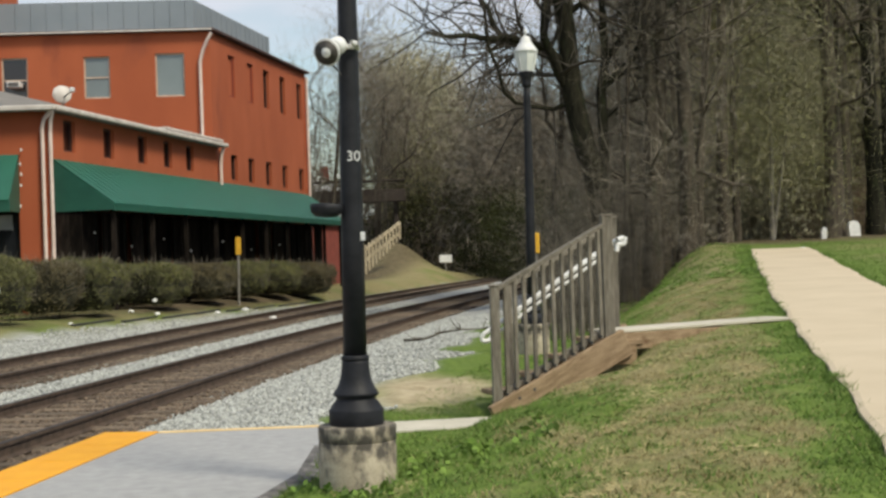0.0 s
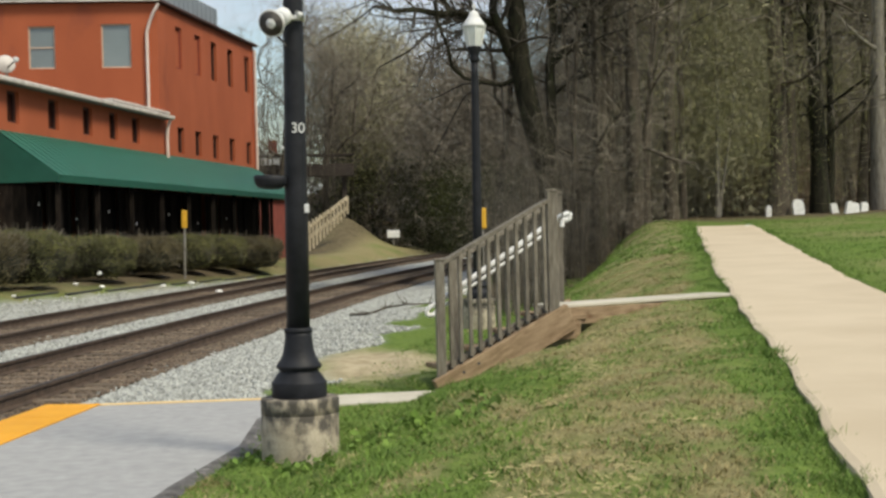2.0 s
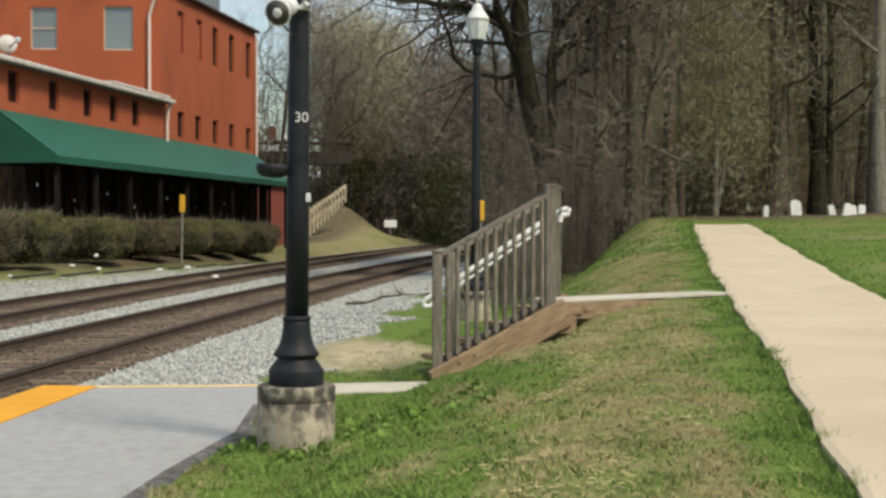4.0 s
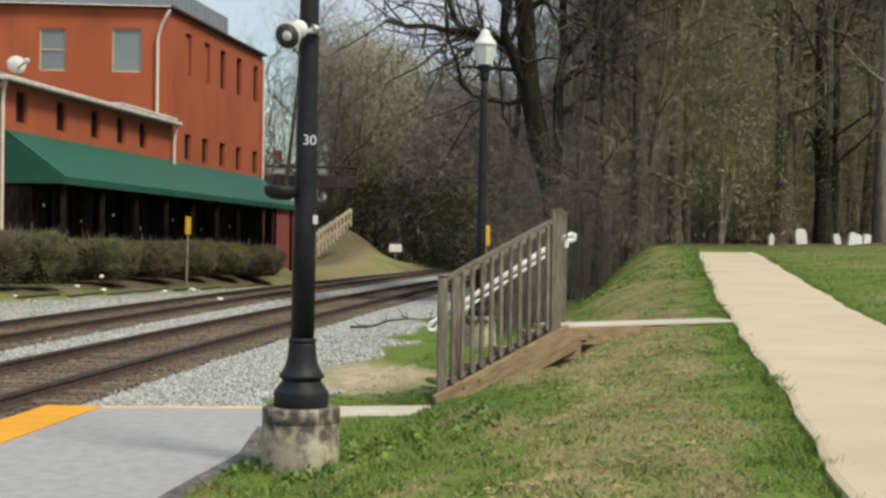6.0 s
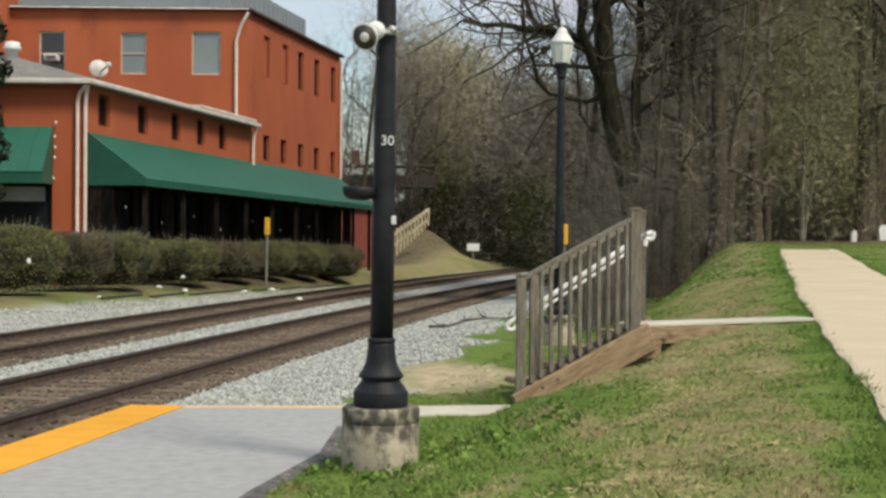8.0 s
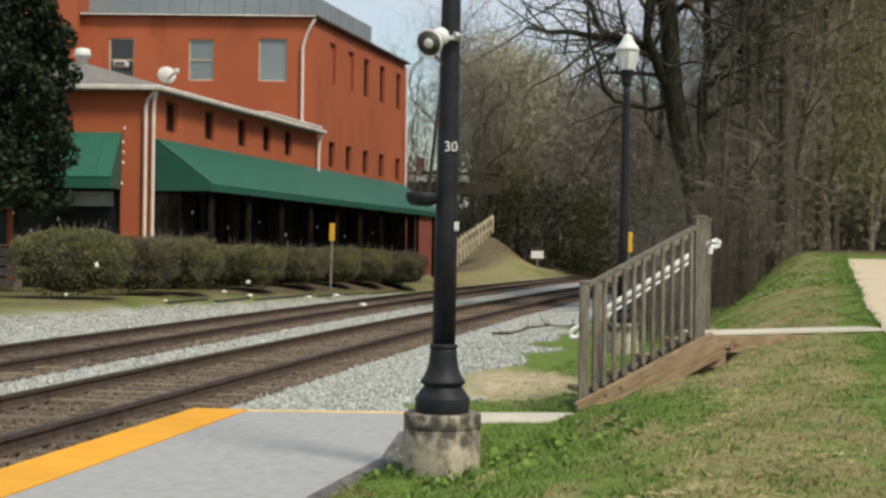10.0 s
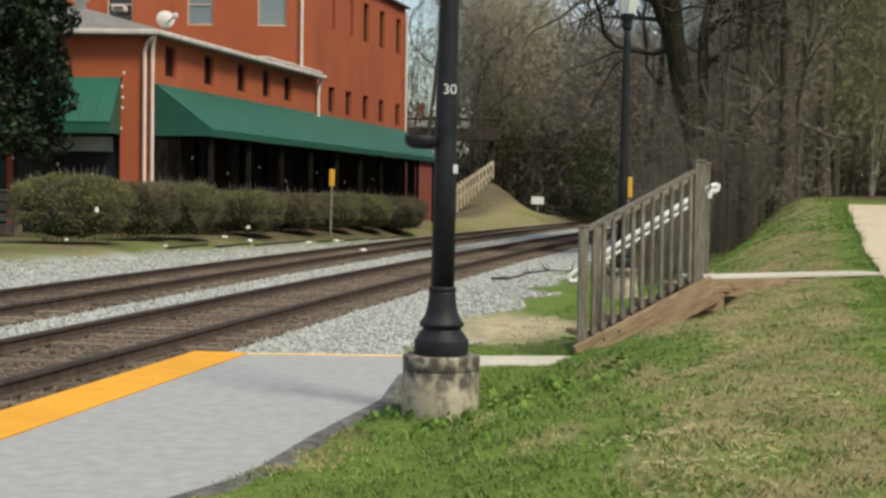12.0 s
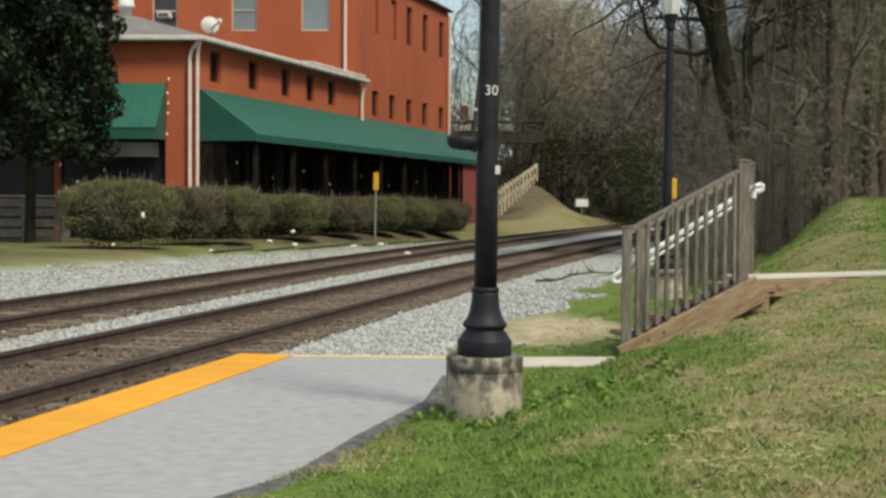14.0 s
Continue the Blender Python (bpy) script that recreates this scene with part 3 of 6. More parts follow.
def lamp_post(x, y, z, rx=0.0, ry=0.0):
    root = empty("lamp_post")
    lathe("base", [(0.165, 0.0), (0.177, 0.006), (0.179, 0.012), (0.179, 0.098), (0.177, 0.106), (0.170, 0.112), (0.146, 0.150), (0.132, 0.164), (0.127, 0.172), (0.128, 0.182), (0.136, 0.188), (0.146, 0.196), (0.148, 0.206), (0.145, 0.214),
                   (0.126, 0.240), (0.110, 0.272), (0.099, 0.310), (0.092, 0.355), (0.088, 0.40), (0.086, 0.425)], M_BLACK, root, 16, "bell-shaped fluted base")
    lathe("collar", [(0.086, 0.42), (0.092, 0.426), (0.092, 0.447), (0.080, 0.455)], M_BLACK, root, 24)
    lathe("shaft", [(0.077, 0.45), (0.074, 1.2), (0.066, 2.4), (0.056, 3.5), (0.052, 3.66)], M_BLACK, root, 16, flutes=1, depth=0.05)
    lathe("capital", [(0.054, 3.64), (0.075, 3.66), (0.078, 3.70), (0.070, 3.72), (0.085, 3.80), (0.110, 3.86), (0.112, 3.89)], M_BLACK, root, 24)
    head = lathe("lantern", [(0.108, 3.885), (0.125, 3.95), (0.160, 4.10), (0.172, 4.19)], M_LENS, root, 8, "frosted white lantern glass", smooth=False)
    for i in range(8):
        a = 2 * math.pi * i / 8
        pts = [(r * 1.02 * math.cos(a), r * 1.02 * math.sin(a), h) for r, h in ((0.108, 3.885), (0.125, 3.95), (0.160, 4.10), (0.172, 4.19))]
        tube_part("rib", polyline(pts, 0.006), M_OFFWHITE, head, 5)
    lathe("lantern_roof", [(0.180, 4.185), (0.186, 4.20), (0.170, 4.23), (0.120, 4.30), (0.085, 4.36), (0.06, 4.42), (0.03, 4.44)], M_OFFWHITE, root, 24, "pale domed lantern cap")
    lathe("finial", [(0.014, 4.43), (0.014, 4.47), (0.028, 4.49), (0.030, 4.51), (0.016, 4.535), (0.004, 4.56)], M_OFFWHITE, root, 12)
    root.matrix_world = pose(x, y, z, rx, ry)
    return tagged(root, "tall black fluted lamp post with white lantern", "lamp post", group="lamp posts")


NEAR = (-0.137, 9.50)
pier(NEAR[0], NEAR[1], -0.025)
near_lamp = lamp_post(NEAR[0], NEAR[1], 0.390, 0, 0.55)
near_lamp["label"] = "black lamp post carrying a horn loudspeaker and number marks"
pier(2.42, 22.3, -0.03)
lamp_post(2.42, 22.3, 0.385, 0, 0.45)["label"] = "black lamp post with white lantern beside the tracks"


def text_mark(words, size, m, parent, label):
    cu = bpy.data.curves.new("number_mark", "FONT")
    cu.body, cu.size, cu.extrude = words, size, 0.001
    cu.align_x, cu.align_y = "CENTER", "CENTER"
    tmp = new("number_mark", cu)
    me = bpy.data.meshes.new_from_object(tmp.evaluated_get(bpy.context.evaluated_depsgraph_get()))
    bpy.data.objects.remove(tmp)
    me.materials.clear()
    me.materials.append(M_OFFWHITE)
    ob = new("number_mark", me)
    ob.parent = parent
    ob.matrix_basis = m
    ob["label"] = label
    return ob


text_mark("30", 0.092, pose(0.02, -0.073, 1.74, 90, 0, 8), near_lamp, "white painted number")
bm = bmesh.new()
add_box(bm, (0.064, -0.045, 1.225), (0.040, 0.012, 0.058), None, 0.003)
part("label_plate", bm, M_OFFWHITE, near_lamp, "small white plate")
bm = bmesh.new()
add_box(bm, (-0.082, -0.02, 1.62), (0.02, 0.02, 0.02), None, 0.004)
part("bolt", bm, M_OFFWHITE, near_lamp)
fix = lathe("floodlight", [(0.02, -0.038), (0.055, -0.034), (0.078, -0.016), (0.085, 0.010), (0.086, 0.030), (0.070, 0.034)], M_BLACK, None, 20)
for v in fix.data.vertices:
    v.co.x *= 1.25
    v.co.z *= 1.25
fix.matrix_world = pose(-0.137 - 0.150, 9.47, 1.79, 0, 3)
bm = bmesh.new()
add_box(bm, (0.085, 0.0, 0.0), (0.05, 0.03, 0.03), None, 0.004)
part("bracket", bm, M_BLACK, fix)
tagged(fix, "small black bowl floodlight clamped to lamp post", "floodlight")


def horn_speaker():
    root = empty("loudspeaker")
    tail, rim = Vector((-0.150, 9.42, 2.865)), Vector((-0.246, 9.20, 2.772))
    m = Matrix.Translation(rim) @ (tail - rim).to_track_quat("Z", "Y").to_matrix().to_4x4()
    horn = lathe("horn", [(0.086, 0.0), (0.089, 0.006), (0.080, 0.03), (0.055, 0.07), (0.040, 0.10), (0.036, 0.13)], M_OFFWHITE, root, 32, "off-white horn bell", m=m)
    # flat disc over the mouth, its dark grey standing for shade in the horn
    lathe("mouth", [(0.080, -0.0015), (0.060, -0.001), (0.03, -0.0005), (0.002, 0.0)], M_SPKDK, horn, 32, "flat dark disc for the shade in the horn throat", m=m)
    lathe("cone", [(0.030, -0.012), (0.032, -0.006), (0.026, 0.0)], M_OFFWHITE, horn, 20, m=m)
    lathe("driver", [(0.05, 0.12), (0.058, 0.13), (0.058, 0.20), (0.05, 0.215), (0.03, 0.22)], M_OFFWHITE, root, 24, "white driver housing", m=m)
    tube_part("bracket", polyline([(-0.09, 9.38, 2.86), (-0.06, 9.40, 2.85), (-0.055, 9.52, 2.84)], 0.02), M_OFFWHITE, root, 8)
    bm = bmesh.new()
    add_box(bm, (-0.137, 9.50, 2.84), (0.15, 0.15, 0.03), None, 0.006)
    part("clamp", bm, M_OFFWHITE, root)
    tube_part("cable", polyline([(-0.20, 9.38, 2.83), (-0.215, 9.40, 2.72), (-0.19, 9.44, 2.70), (-0.16, 9.46, 2.66)], 0.007), M_SPKDK, root, 5)
    tagged(root, "white horn loudspeaker mounted on black lamp post", "loudspeaker")


horn_speaker()


# ---- timber steps up the bank ----
def guard(dx, dy, label):
    root = empty("stair_railing")
    lo, hi = Vector((1.135 + dx, 13.75 + dy, 0)), Vector((2.285 + dx, 14.15 + dy, 0))
    run = hi - lo
    yaw = math.degrees(math.atan2(run.y, run.x))
    for p, z0, z1, w in ((lo, -0.12, 1.165, 0.090), (hi, 0.42, 1.81, 0.105)):
        bm = bmesh.new()
        add_box(bm, (0, 0, (z0 + z1) / 2), (w, w, z1 - z0), None, 0.008)
        post = part("post", bm, M_WOOD, root)
        bm = bmesh.new()
        add_box(bm, (0, 0, z1 + 0.008), (w + 0.016, w + 0.016, 0.022), None, 0.006)
        part("cap", bm, M_WOOD, post)
        post.matrix_basis = pose(p.x, p.y, 0, 0, 0, yaw - 18)
    for name, za, zb, h, d, off in (("top_rail", 1.13, 1.742, 0.040, 0.085, 0.0), ("bottom_rail", 0.115, 0.700, 0.05, 0.035, 0.03)):
        a, b = Vector((lo.x, lo.y + off, za)), Vector((hi.x, hi.y + off, zb))
        m = Matrix.Translation((a + b) / 2) @ (b - a).to_track_quat("X", "Z").to_matrix().to_4x4()
        bm = bmesh.new()
        add_box(bm, (0, 0, 0), ((b - a).length - 0.06, d, h), None, 0.005)
        part(name, bm, M_WOOD, root).matrix_basis = m
    first = None
    for i in range(11 if not dx else 0):
        k = (i + 1) / 12
        z0, z1 = 0.065 + k * 0.60, 1.12 + k * 0.612
        p = lo + run * k
        if first is None:
            bm = bmesh.new()
            add_box(bm, (0, -0.02, 0), (0.036, 0.036, 1.07), None, 0.004)
            first = part("baluster", bm, M_WOOD, root)
            ob = first
        else:
            ob = new("baluster", first.data)
            ob.parent = root
        ob.matrix_basis = pose(p.x, p.y, (z0 + z1) / 2, 0, 0.4 * math.sin(i * 2.3), yaw)
        bm = bmesh.new()
        add_box(bm, (p.x, p.y - 0.035, z0 + 0.02), (0.03, 0.02, 0.024), None, 0.003)
        part("bracket", bm, M_RUBBER, root)
    return tagged(root, label, "stair railing", group="stair railings")


guard(0, 0, "grey weathered timber railing beside the bank steps")
guard(0.215, 1.0, "grey weathered timber railing on far side of steps")


def steps():
    root = empty("timber_steps")
    lo, hi = Vector((1.06, 13.70, 0)), Vector((2.42, 14.17, 0))
    for dx, dy in ((0, 0), (0.215, 1.04)):
        a, b = Vector((lo.x + dx, lo.y + dy, -0.03)), Vector((hi.x + dx, hi.y + dy, 0.635))
        m = Matrix.Translation((a + b) / 2) @ (b - a).to_track_quat("X", "Z").to_matrix().to_4x4()
        bm = bmesh.new()
        add_box(bm, (0, -0.03, -0.065), ((b - a).length, 0.075, 0.27), None, 0.008)
        part("stringer", bm, M_TAN, root).matrix_basis = m
        for k in (0.20, 0.31):
            bm = bmesh.new()
            p = a.lerp(b, k)
            add_box(bm, (p.x, p.y - 0.066, p.z + 0.0), (0.052, 0.012, 0.03), None, 0.004)
            part("bolt_plate", bm, M_SPKDK, root)
    for i in range(4):
        k = (i + 0.5) / 4
        p = lo.lerp(hi, k) + Vector((0.1, 0.52, 0))
        bm = bmesh.new()
        add_box(bm, (0, 0, 0), (0.30, 0.95, 0.05), None, 0.006)
        part("tread", bm, M_TAN, root).matrix_basis = pose(p.x, p.y, 0.10 + i * 0.155, 0, 0, 17)
    tagged(root, "tan treated timber steps set in the bank", "steps")

    # level walk from the steps to the footpath
    a, b = Vector((2.36, 14.15, 0)), Vector((4.42, 15.02, 0))
    d = (b - a).normalized()
    nrm = Vector((-d.y, d.x, 0))
    m = Matrix(((d.x, nrm.x, 0, a.x), (d.y, nrm.y, 0, a.y), (0, 0, 1, 0), (0, 0, 0, 1)))
    ln = (b - a).length
    cap = box("pavement", (ln / 2, 0.27, 0.672), (ln, 0.54, 0.026), M_WALK, None, m, 0.004)
    for v in cap.data.vertices:
        v.co.z += 0.012 * (v.co.x - 2.3)
    tagged(cap, "pale concrete landing between steps and footpath", "landing", kind="structure")
    side = box("trim", (ln / 2 - 0.15, 0.02, 0.575), (ln - 0.3, 0.06, 0.165), M_TAN, None, m, 0.006)
    tagged(side, "tan timber edging under the landing", "timber edging", kind="structure")
    blk = box("trim", (0.10, 0.0, 0.46), (0.22, 0.05, 0.22), M_TAN, None, m, 0.006)
    tagged(blk, "short tan timber block below the landing", "timber edging", kind="structure")

    hand = empty("handrail")
    lo2, hi2 = Vector((1.20, 14.86, 0.72)), Vector((2.50, 15.02, 1.56))
    tube_part("rail", polyline([lo2, lo2.lerp(hi2, 0.5), hi2], 0.028), M_WHITE, hand, 10)
    low = lo2 - (hi2 - lo2) * 0.075
    tube_part("lower_loop", polyline([lo2, low, low + Vector((-0.02, 0, -0.03)), low + Vector((-0.01, 0, -0.07)), low + Vector((0.05, 0, -0.07)), lo2 + Vector((0.0, 0, -0.07))], 0.024), M_WHITE, hand, 8)
    tube_part("upper_loop", polyline([hi2, hi2 + Vector((0.04, -0.06, 0.02)), hi2 + Vector((0.10, -0.06, 0.04)), hi2 + Vector((0.115, -0.06, 0.01)), hi2 + Vector((0.09, -0.06, -0.03)), hi2 + Vector((0.03, -0.06, -0.03)), hi2 + Vector((0.02, -0.06, -0.10))], 0.026), M_WHITE, hand, 8)
    lower = lo2 + Vector((0.02, 0, -0.07))
    tube_part("second_rail", polyline([lower, hi2 + Vector((-0.02, 0, -0.085))], 0.016), M_WHITE, hand, 8)
    tagged(hand, "white painted metal handrail along the steps", "handrail")


steps()


# ---- lineside markers, sign, litter ----
def marker(x, y, h, label, lean=0.0, sleeve=0.60):
    z = on_land(x, y)
    root = empty("marker_post")
    tube_part("post", polyline([(0, 0, -0.3), (0, 0, h - 0.05)], 0.045), M_POSTGREY, root, 10)
    bm = bmesh.new()
    add_box(bm, (0, -0.03, h - 0.20), (0.19, 0.06, sleeve), None, 0.02)
    part("marker", bm, M_SIGNY, root, "yellow marker sleeve")
    root.matrix_world = pose(x, y, z, 0, lean)
    return tagged(root, label, "marker post", group="yellow marker posts")


marker(-4.61, 49.5, 2.2, "yellow topped grey marker post beside the gravel", 1.0)
marker(3.12, 28.0, 1.95, "yellow topped grey marker post beside the woods", 0, 0.40)

sz = on_land(5.0, 101)
sign = empty("track_sign")
tube_part("post", polyline([(5.0, 101.04, sz - 0.3), (5.0, 101.04, 1.32)], 0.05), M_POSTGREY, sign, 8)
bm = bmesh.new()
add_box(bm, (5.0, 101, 1.32), (0.88, 0.05, 0.52), None, 0.02)
part("board", bm, M_WHITE, sign, "blank white board")
tagged(sign, "small white lineside sign on grey post", "sign")


def rag(x, y, s, label, z=None, tall=1.0):
    bm = bmesh.new()
    bmesh.ops.create_icosphere(bm, subdivisions=2, radius=s)
    rng = random.Random(int(abs(x * 97 + y * 31)))
    for v in bm.verts:
        v.co *= rng.uniform(0.75, 1.25)
        v.co.z *= 0.55 * tall
    ob = part("litter", bm, M_LITTER)
    ob.location = (x, y, (on_land(x, y) if z is None else z) + s * 0.42 * tall)
    tagged(ob, label, "litter", group="white litter")


for x, y, s in ((-6.15, 41.3, 0.08), (-6.75, 40.6, 0.07), (-7.3, 35.2, 0.06), (-4.9, 45.4, 0.10), (-4.3, 48.2, 0.12),  (2.60, 16.0, 0.055), (-3.1, 44.0, 0.12), (11.1, 37.0, 0.09), (3.1, 15.6, 0.03)):
    rag(x, y, s, "crumpled white scrap lying on the ground")
rag(-8.22, 32.20, 0.046, "white paper scrap caught in the hedge", 1.0, 2.6)
rag(-8.9, 32.2, 0.04, "white paper scrap caught in the hedge", 0.35, 1.5)
rag(-6.25, 41.65, 0.07, "white paper scrap caught in the hedge", 0.45, 1.6)


# ---- restaurant and warehouse building ----
E_S = Vector((0.2147, 0.9767, 0))
N_S = Vector((0.9767, -0.2147, 0))
C0 = Vector((-9.16, 42.0, 0))


def side(s, out=0.0, z=0.0):
    return C0 + E_S * s + N_S * out + Vector((0, 0, z))


def frame_of(origin, along, outward):
    return Matrix(((along.x, -outward.x, 0, origin.x), (along.y, -outward.y, 0, origin.y), (0, 0, 1, 0), (0, 0, 0, 1)))


M_SIDE = frame_of(C0, E_S, N_S)
M_FRONT = frame_of(C0, Vector((-1, 0, 0)), Vector((0, -1, 0)))
UP0 = side(14.6)
M_UPFRONT = frame_of(UP0, Vector((-1, 0, 0)), Vector((0, -1, 0)))


def wall(name, m, s0, s1, z0, z1, holes, material, parent, label="", thick=0.35):
    """Wall in the plane of m (x along, y into the wall), with real openings."""
    ss = sorted({s0, s1, *[h[0] for h in holes], *[h[1] for h in holes]})
    zs = sorted({z0, z1, *[h[2] for h in holes], *[h[3] for h in holes]})
    bm = bmesh.new()
    for a, b in zip(ss, ss[1:]):
        for c, d in zip(zs, zs[1:]):
            ms, mz = (a + b) / 2, (c + d) / 2
            if any(h[0] < ms < h[1] and h[2] < mz < h[3] for h in holes):
                continue
            add_box(bm, (ms, thick / 2, mz), (b - a, thick, d - c))
    bmesh.ops.remove_doubles(bm, verts=bm.verts, dist=0.0005)
    bmesh.ops.transform(bm, matrix=m, verts=bm.verts)
    bmesh.ops.recalc_face_normals(bm, faces=bm.faces)
    return part(name, bm, material, parent, label)


def window(m, s0, s1, z0, z1, parent, trim, pane_mat, bar=0.07, deep=0.16, cross=False):
    w = empty("window")
    w.parent = parent
    bm = bmesh.new()
    for c, s in (((s0 + bar / 2, (z0 + z1) / 2), (bar, z1 - z0)), ((s1 - bar / 2, (z0 + z1) / 2), (bar, z1 - z0)), (((s0 + s1) / 2, z0 + bar / 2), (s1 - s0 - 2 * bar, bar)), (((s0 + s1) / 2, z1 - bar / 2), (s1 - s0 - 2 * bar, bar))):
        add_box(bm, (c[0], deep, c[1]), (s[0], 0.08, s[1]))
    if cross:
        add_box(bm, ((s0 + s1) / 2, deep, (z0 + z1) / 2), (s1 - s0 - 2 * bar, 0.06, 0.05))
    bmesh.ops.transform(bm, matrix=m, verts=bm.verts)
    part("frame", bm, trim, w)
    bm = bmesh.new()
    add_box(bm, ((s0 + s1) / 2, deep + 0.02, (z0 + z1) / 2), (s1 - s0 - 2 * bar, 0.012, z1 - z0 - 2 * bar))
    bmesh.ops.transform(bm, matrix=m, verts=bm.verts)
    part("pane", bm, pane_mat, w)
    bm = bmesh.new()
    add_box(bm, ((s0 + s1) / 2, 0.046, z0 - 0.032), (s1 - s0, 0.10, 0.06), None, 0.01)
    bmesh.ops.transform(bm, matrix=m, verts=bm.verts)
    part("sill", bm, M_RED, w)


def canopy(name, m, s0, s1, z_top, z_lip, out, drop, parent_label, inset0=0.0, inset1=0.0):
    """Sloping metal canopy with standing seams, fascia and closed ends (out lies along -y of m)."""
    root = empty(name)
    a, b, c, d = Vector((s0, 0, z_top)), Vector((s1, 0, z_top)), Vector((s1 - inset1, -out, z_lip)), Vector((s0 + inset0, -out, z_lip))
    dn = Vector((0, 0, -0.05))
    v = [a, b, c, d, a + dn, b + dn, c + dn, d + dn]
    f = [(0, 3, 2, 1), (4, 5, 6, 7), (0, 1, 5, 4), (1, 2, 6, 5), (2, 3, 7, 6), (3, 0, 4, 7)]
    from_lists("roof_panel", [tuple(m @ p) for p in v], f, M_GREEN, root)
    n = max(2, int((s1 - s0) / 0.45))
    for i in range(n + 1):
        k = i / n
        p, q = m @ a.lerp(b, k), m @ d.lerp(c, k)
        tube_part("seam", polyline([p + Vector((0, 0, 0.012)), q + Vector((0, 0, 0.012))], 0.011), M_GREEN, root, 4)
    for p, q, zt in ((d, c, z_lip),):
        bm = bmesh.new()
        add_box(bm, ((p.x + q.x) / 2, -out + 0.03, z_lip - drop / 2 - 0.02), (abs(q.x - p.x) + 0.04, 0.06, drop), None, 0.008)
        bmesh.ops.transform(bm, matrix=m, verts=bm.verts)
        part("fascia", bm, M_GREENDK, root)
    for p, q in ((a, d), (b, c)):
        w0 = Vector((p.x, 0, z_lip - drop))
        w1 = Vector((q.x, -out + 0.06, z_lip - drop))
        t = Vector((0.03 if p is a else -0.03, 0, 0))
        v = [p, q + Vector((0, 0.06, -0.01)), w1, w0]
        v = v + [x + t for x in v]
        from_lists("end_panel", [tuple(m @ x) for x in v], [(0, 1, 2, 3), (7, 6, 5, 4), (0, 4, 5, 1), (1, 5, 6, 2), (2, 6, 7, 3), (3, 7, 4, 0)], M_GREENDK, root)
    return tagged(root, parent_label, "awning", group="green metal awnings")


def building():
    low = empty("restaurant_building")
    row = [1.39, 4.35, 7.21, 9.61, 11.89]
    holes = [(s - 0.42, s + 0.42, 4.92, 5.86) for s in row]
    wall("wall", M_SIDE, 0.0, 14.59, -0.2, 6.1, holes, M_RED, low)
    for h in holes:
        window(M_SIDE, *h, low, M_TRIM, M_GLASSDK)
    front = [(0.90, 4.06, 0.05, 3.35), (4.2, 7.46, 0.05, 3.35), (7.6, 11.0, 0.05, 3.35)]
    wall("wall", M_FRONT, 0.0, 14.0, -0.2, 6.1, front, M_RED, low)
    for h in front:
        window(M_FRONT, *h, low, M_RUBBER, M_GLASSST, 0.08, 0.2)
        # added pale panels before the panes imitate reflections in their upper part
        for a, b in ((0.08, 0.62), (0.72, 0.92)):
            w = h[1] - h[0]
            bm = bmesh.new()
            add_box(bm, (h[0] + w * (a + b) / 2, 0.185, 2.86), (w * (b - a), 0.02, 0.42))
            bmesh.ops.transform(bm, matrix=M_FRONT, verts=bm.verts)
            part("reflection_panel", bm, M_PANEREFL, low, "pale grey panel standing for a reflection in the glass")
    # hipped shingle roof with gutters
    e0, e1 = side(-0.3, 0.35, 6.12), side(15.2, 0.35, 6.12)
    w0, w1 = Vector((-23.4, e0.y, 6.12)), Vector((-23.4, 56.2, 6.12))
    r0, r1 = Vector((-13.2, 49.2, 7.75)), Vector((-23.4, 49.2, 7.75))
    e1i = Vector((side(14.58).x, side(14.58).y, 6.12))
    pts = [e0, w0, r1, r0, e1, w1]
    pts += [p - Vector((0, 0, 0.12)) for p in pts]
    from_lists("roof", pts, [(0, 3, 2, 1), (0, 4, 3), (4, 5, 2, 3), (0, 6, 10, 4), (0, 1, 7, 6), (6, 10, 11, 7)], M_ROOF, low)
    for name, p, q in (("gutter", e0, e1), ("gutter", e0, w0)):
        d = (q - p)
        m = Matrix.Translation((p + q) / 2 - Vector((0, 0, 0.05))) @ d.to_track_quat("X", "Z").to_matrix().to_4x4()
        bm = bmesh.new()
        add_box(bm, (0, 0, 0), (d.length, 0.14, 0.15), m, 0.03)
        part(name, bm, M_GUTTER, low, "weathered white gutter")
    bm = bmesh.new()
    p, q = side(9.0, 0.0, 6.25), side(15.1, 0.0, 6.25)
    m = Matrix.Translation((p + q) / 2) @ (q - p).to_track_quat("X", "Z").to_matrix().to_4x4()
    add_box(bm, (0, 0, 0), ((q - p).length, 0.5, 0.10), m, 0.02)
    part("roof_flashing", bm, M_GUTTER, low)
    for pts in ([(-9.02, 41.70, 6.0), (-9.26, 41.86, 5.75), (-9.33, 41.90, 5.5), (-9.33, 41.90, 0.1)], [(-8.98, 41.72, 6.0), (-9.08, 41.86, 5.7), (-9.11, 41.93, 5.4), (-9.11, 41.93, 0.1)]):
        tube_part("downpipe", polyline([Vector(p) for p in pts], 0.058), M_PIPE, low, 8)
    p = side(15.0, 0.3)
    tube_part("downpipe", polyline([(p.x, p.y, 6.05), (p.x - 0.12, p.y, 5.7), (p.x - 0.15, p.y, 5.3), (p.x - 0.15, p.y, 4.5)], 0.065), M_PIPE, low, 8)
    tagged(low, "orange-red painted two storey restaurant building", "building")
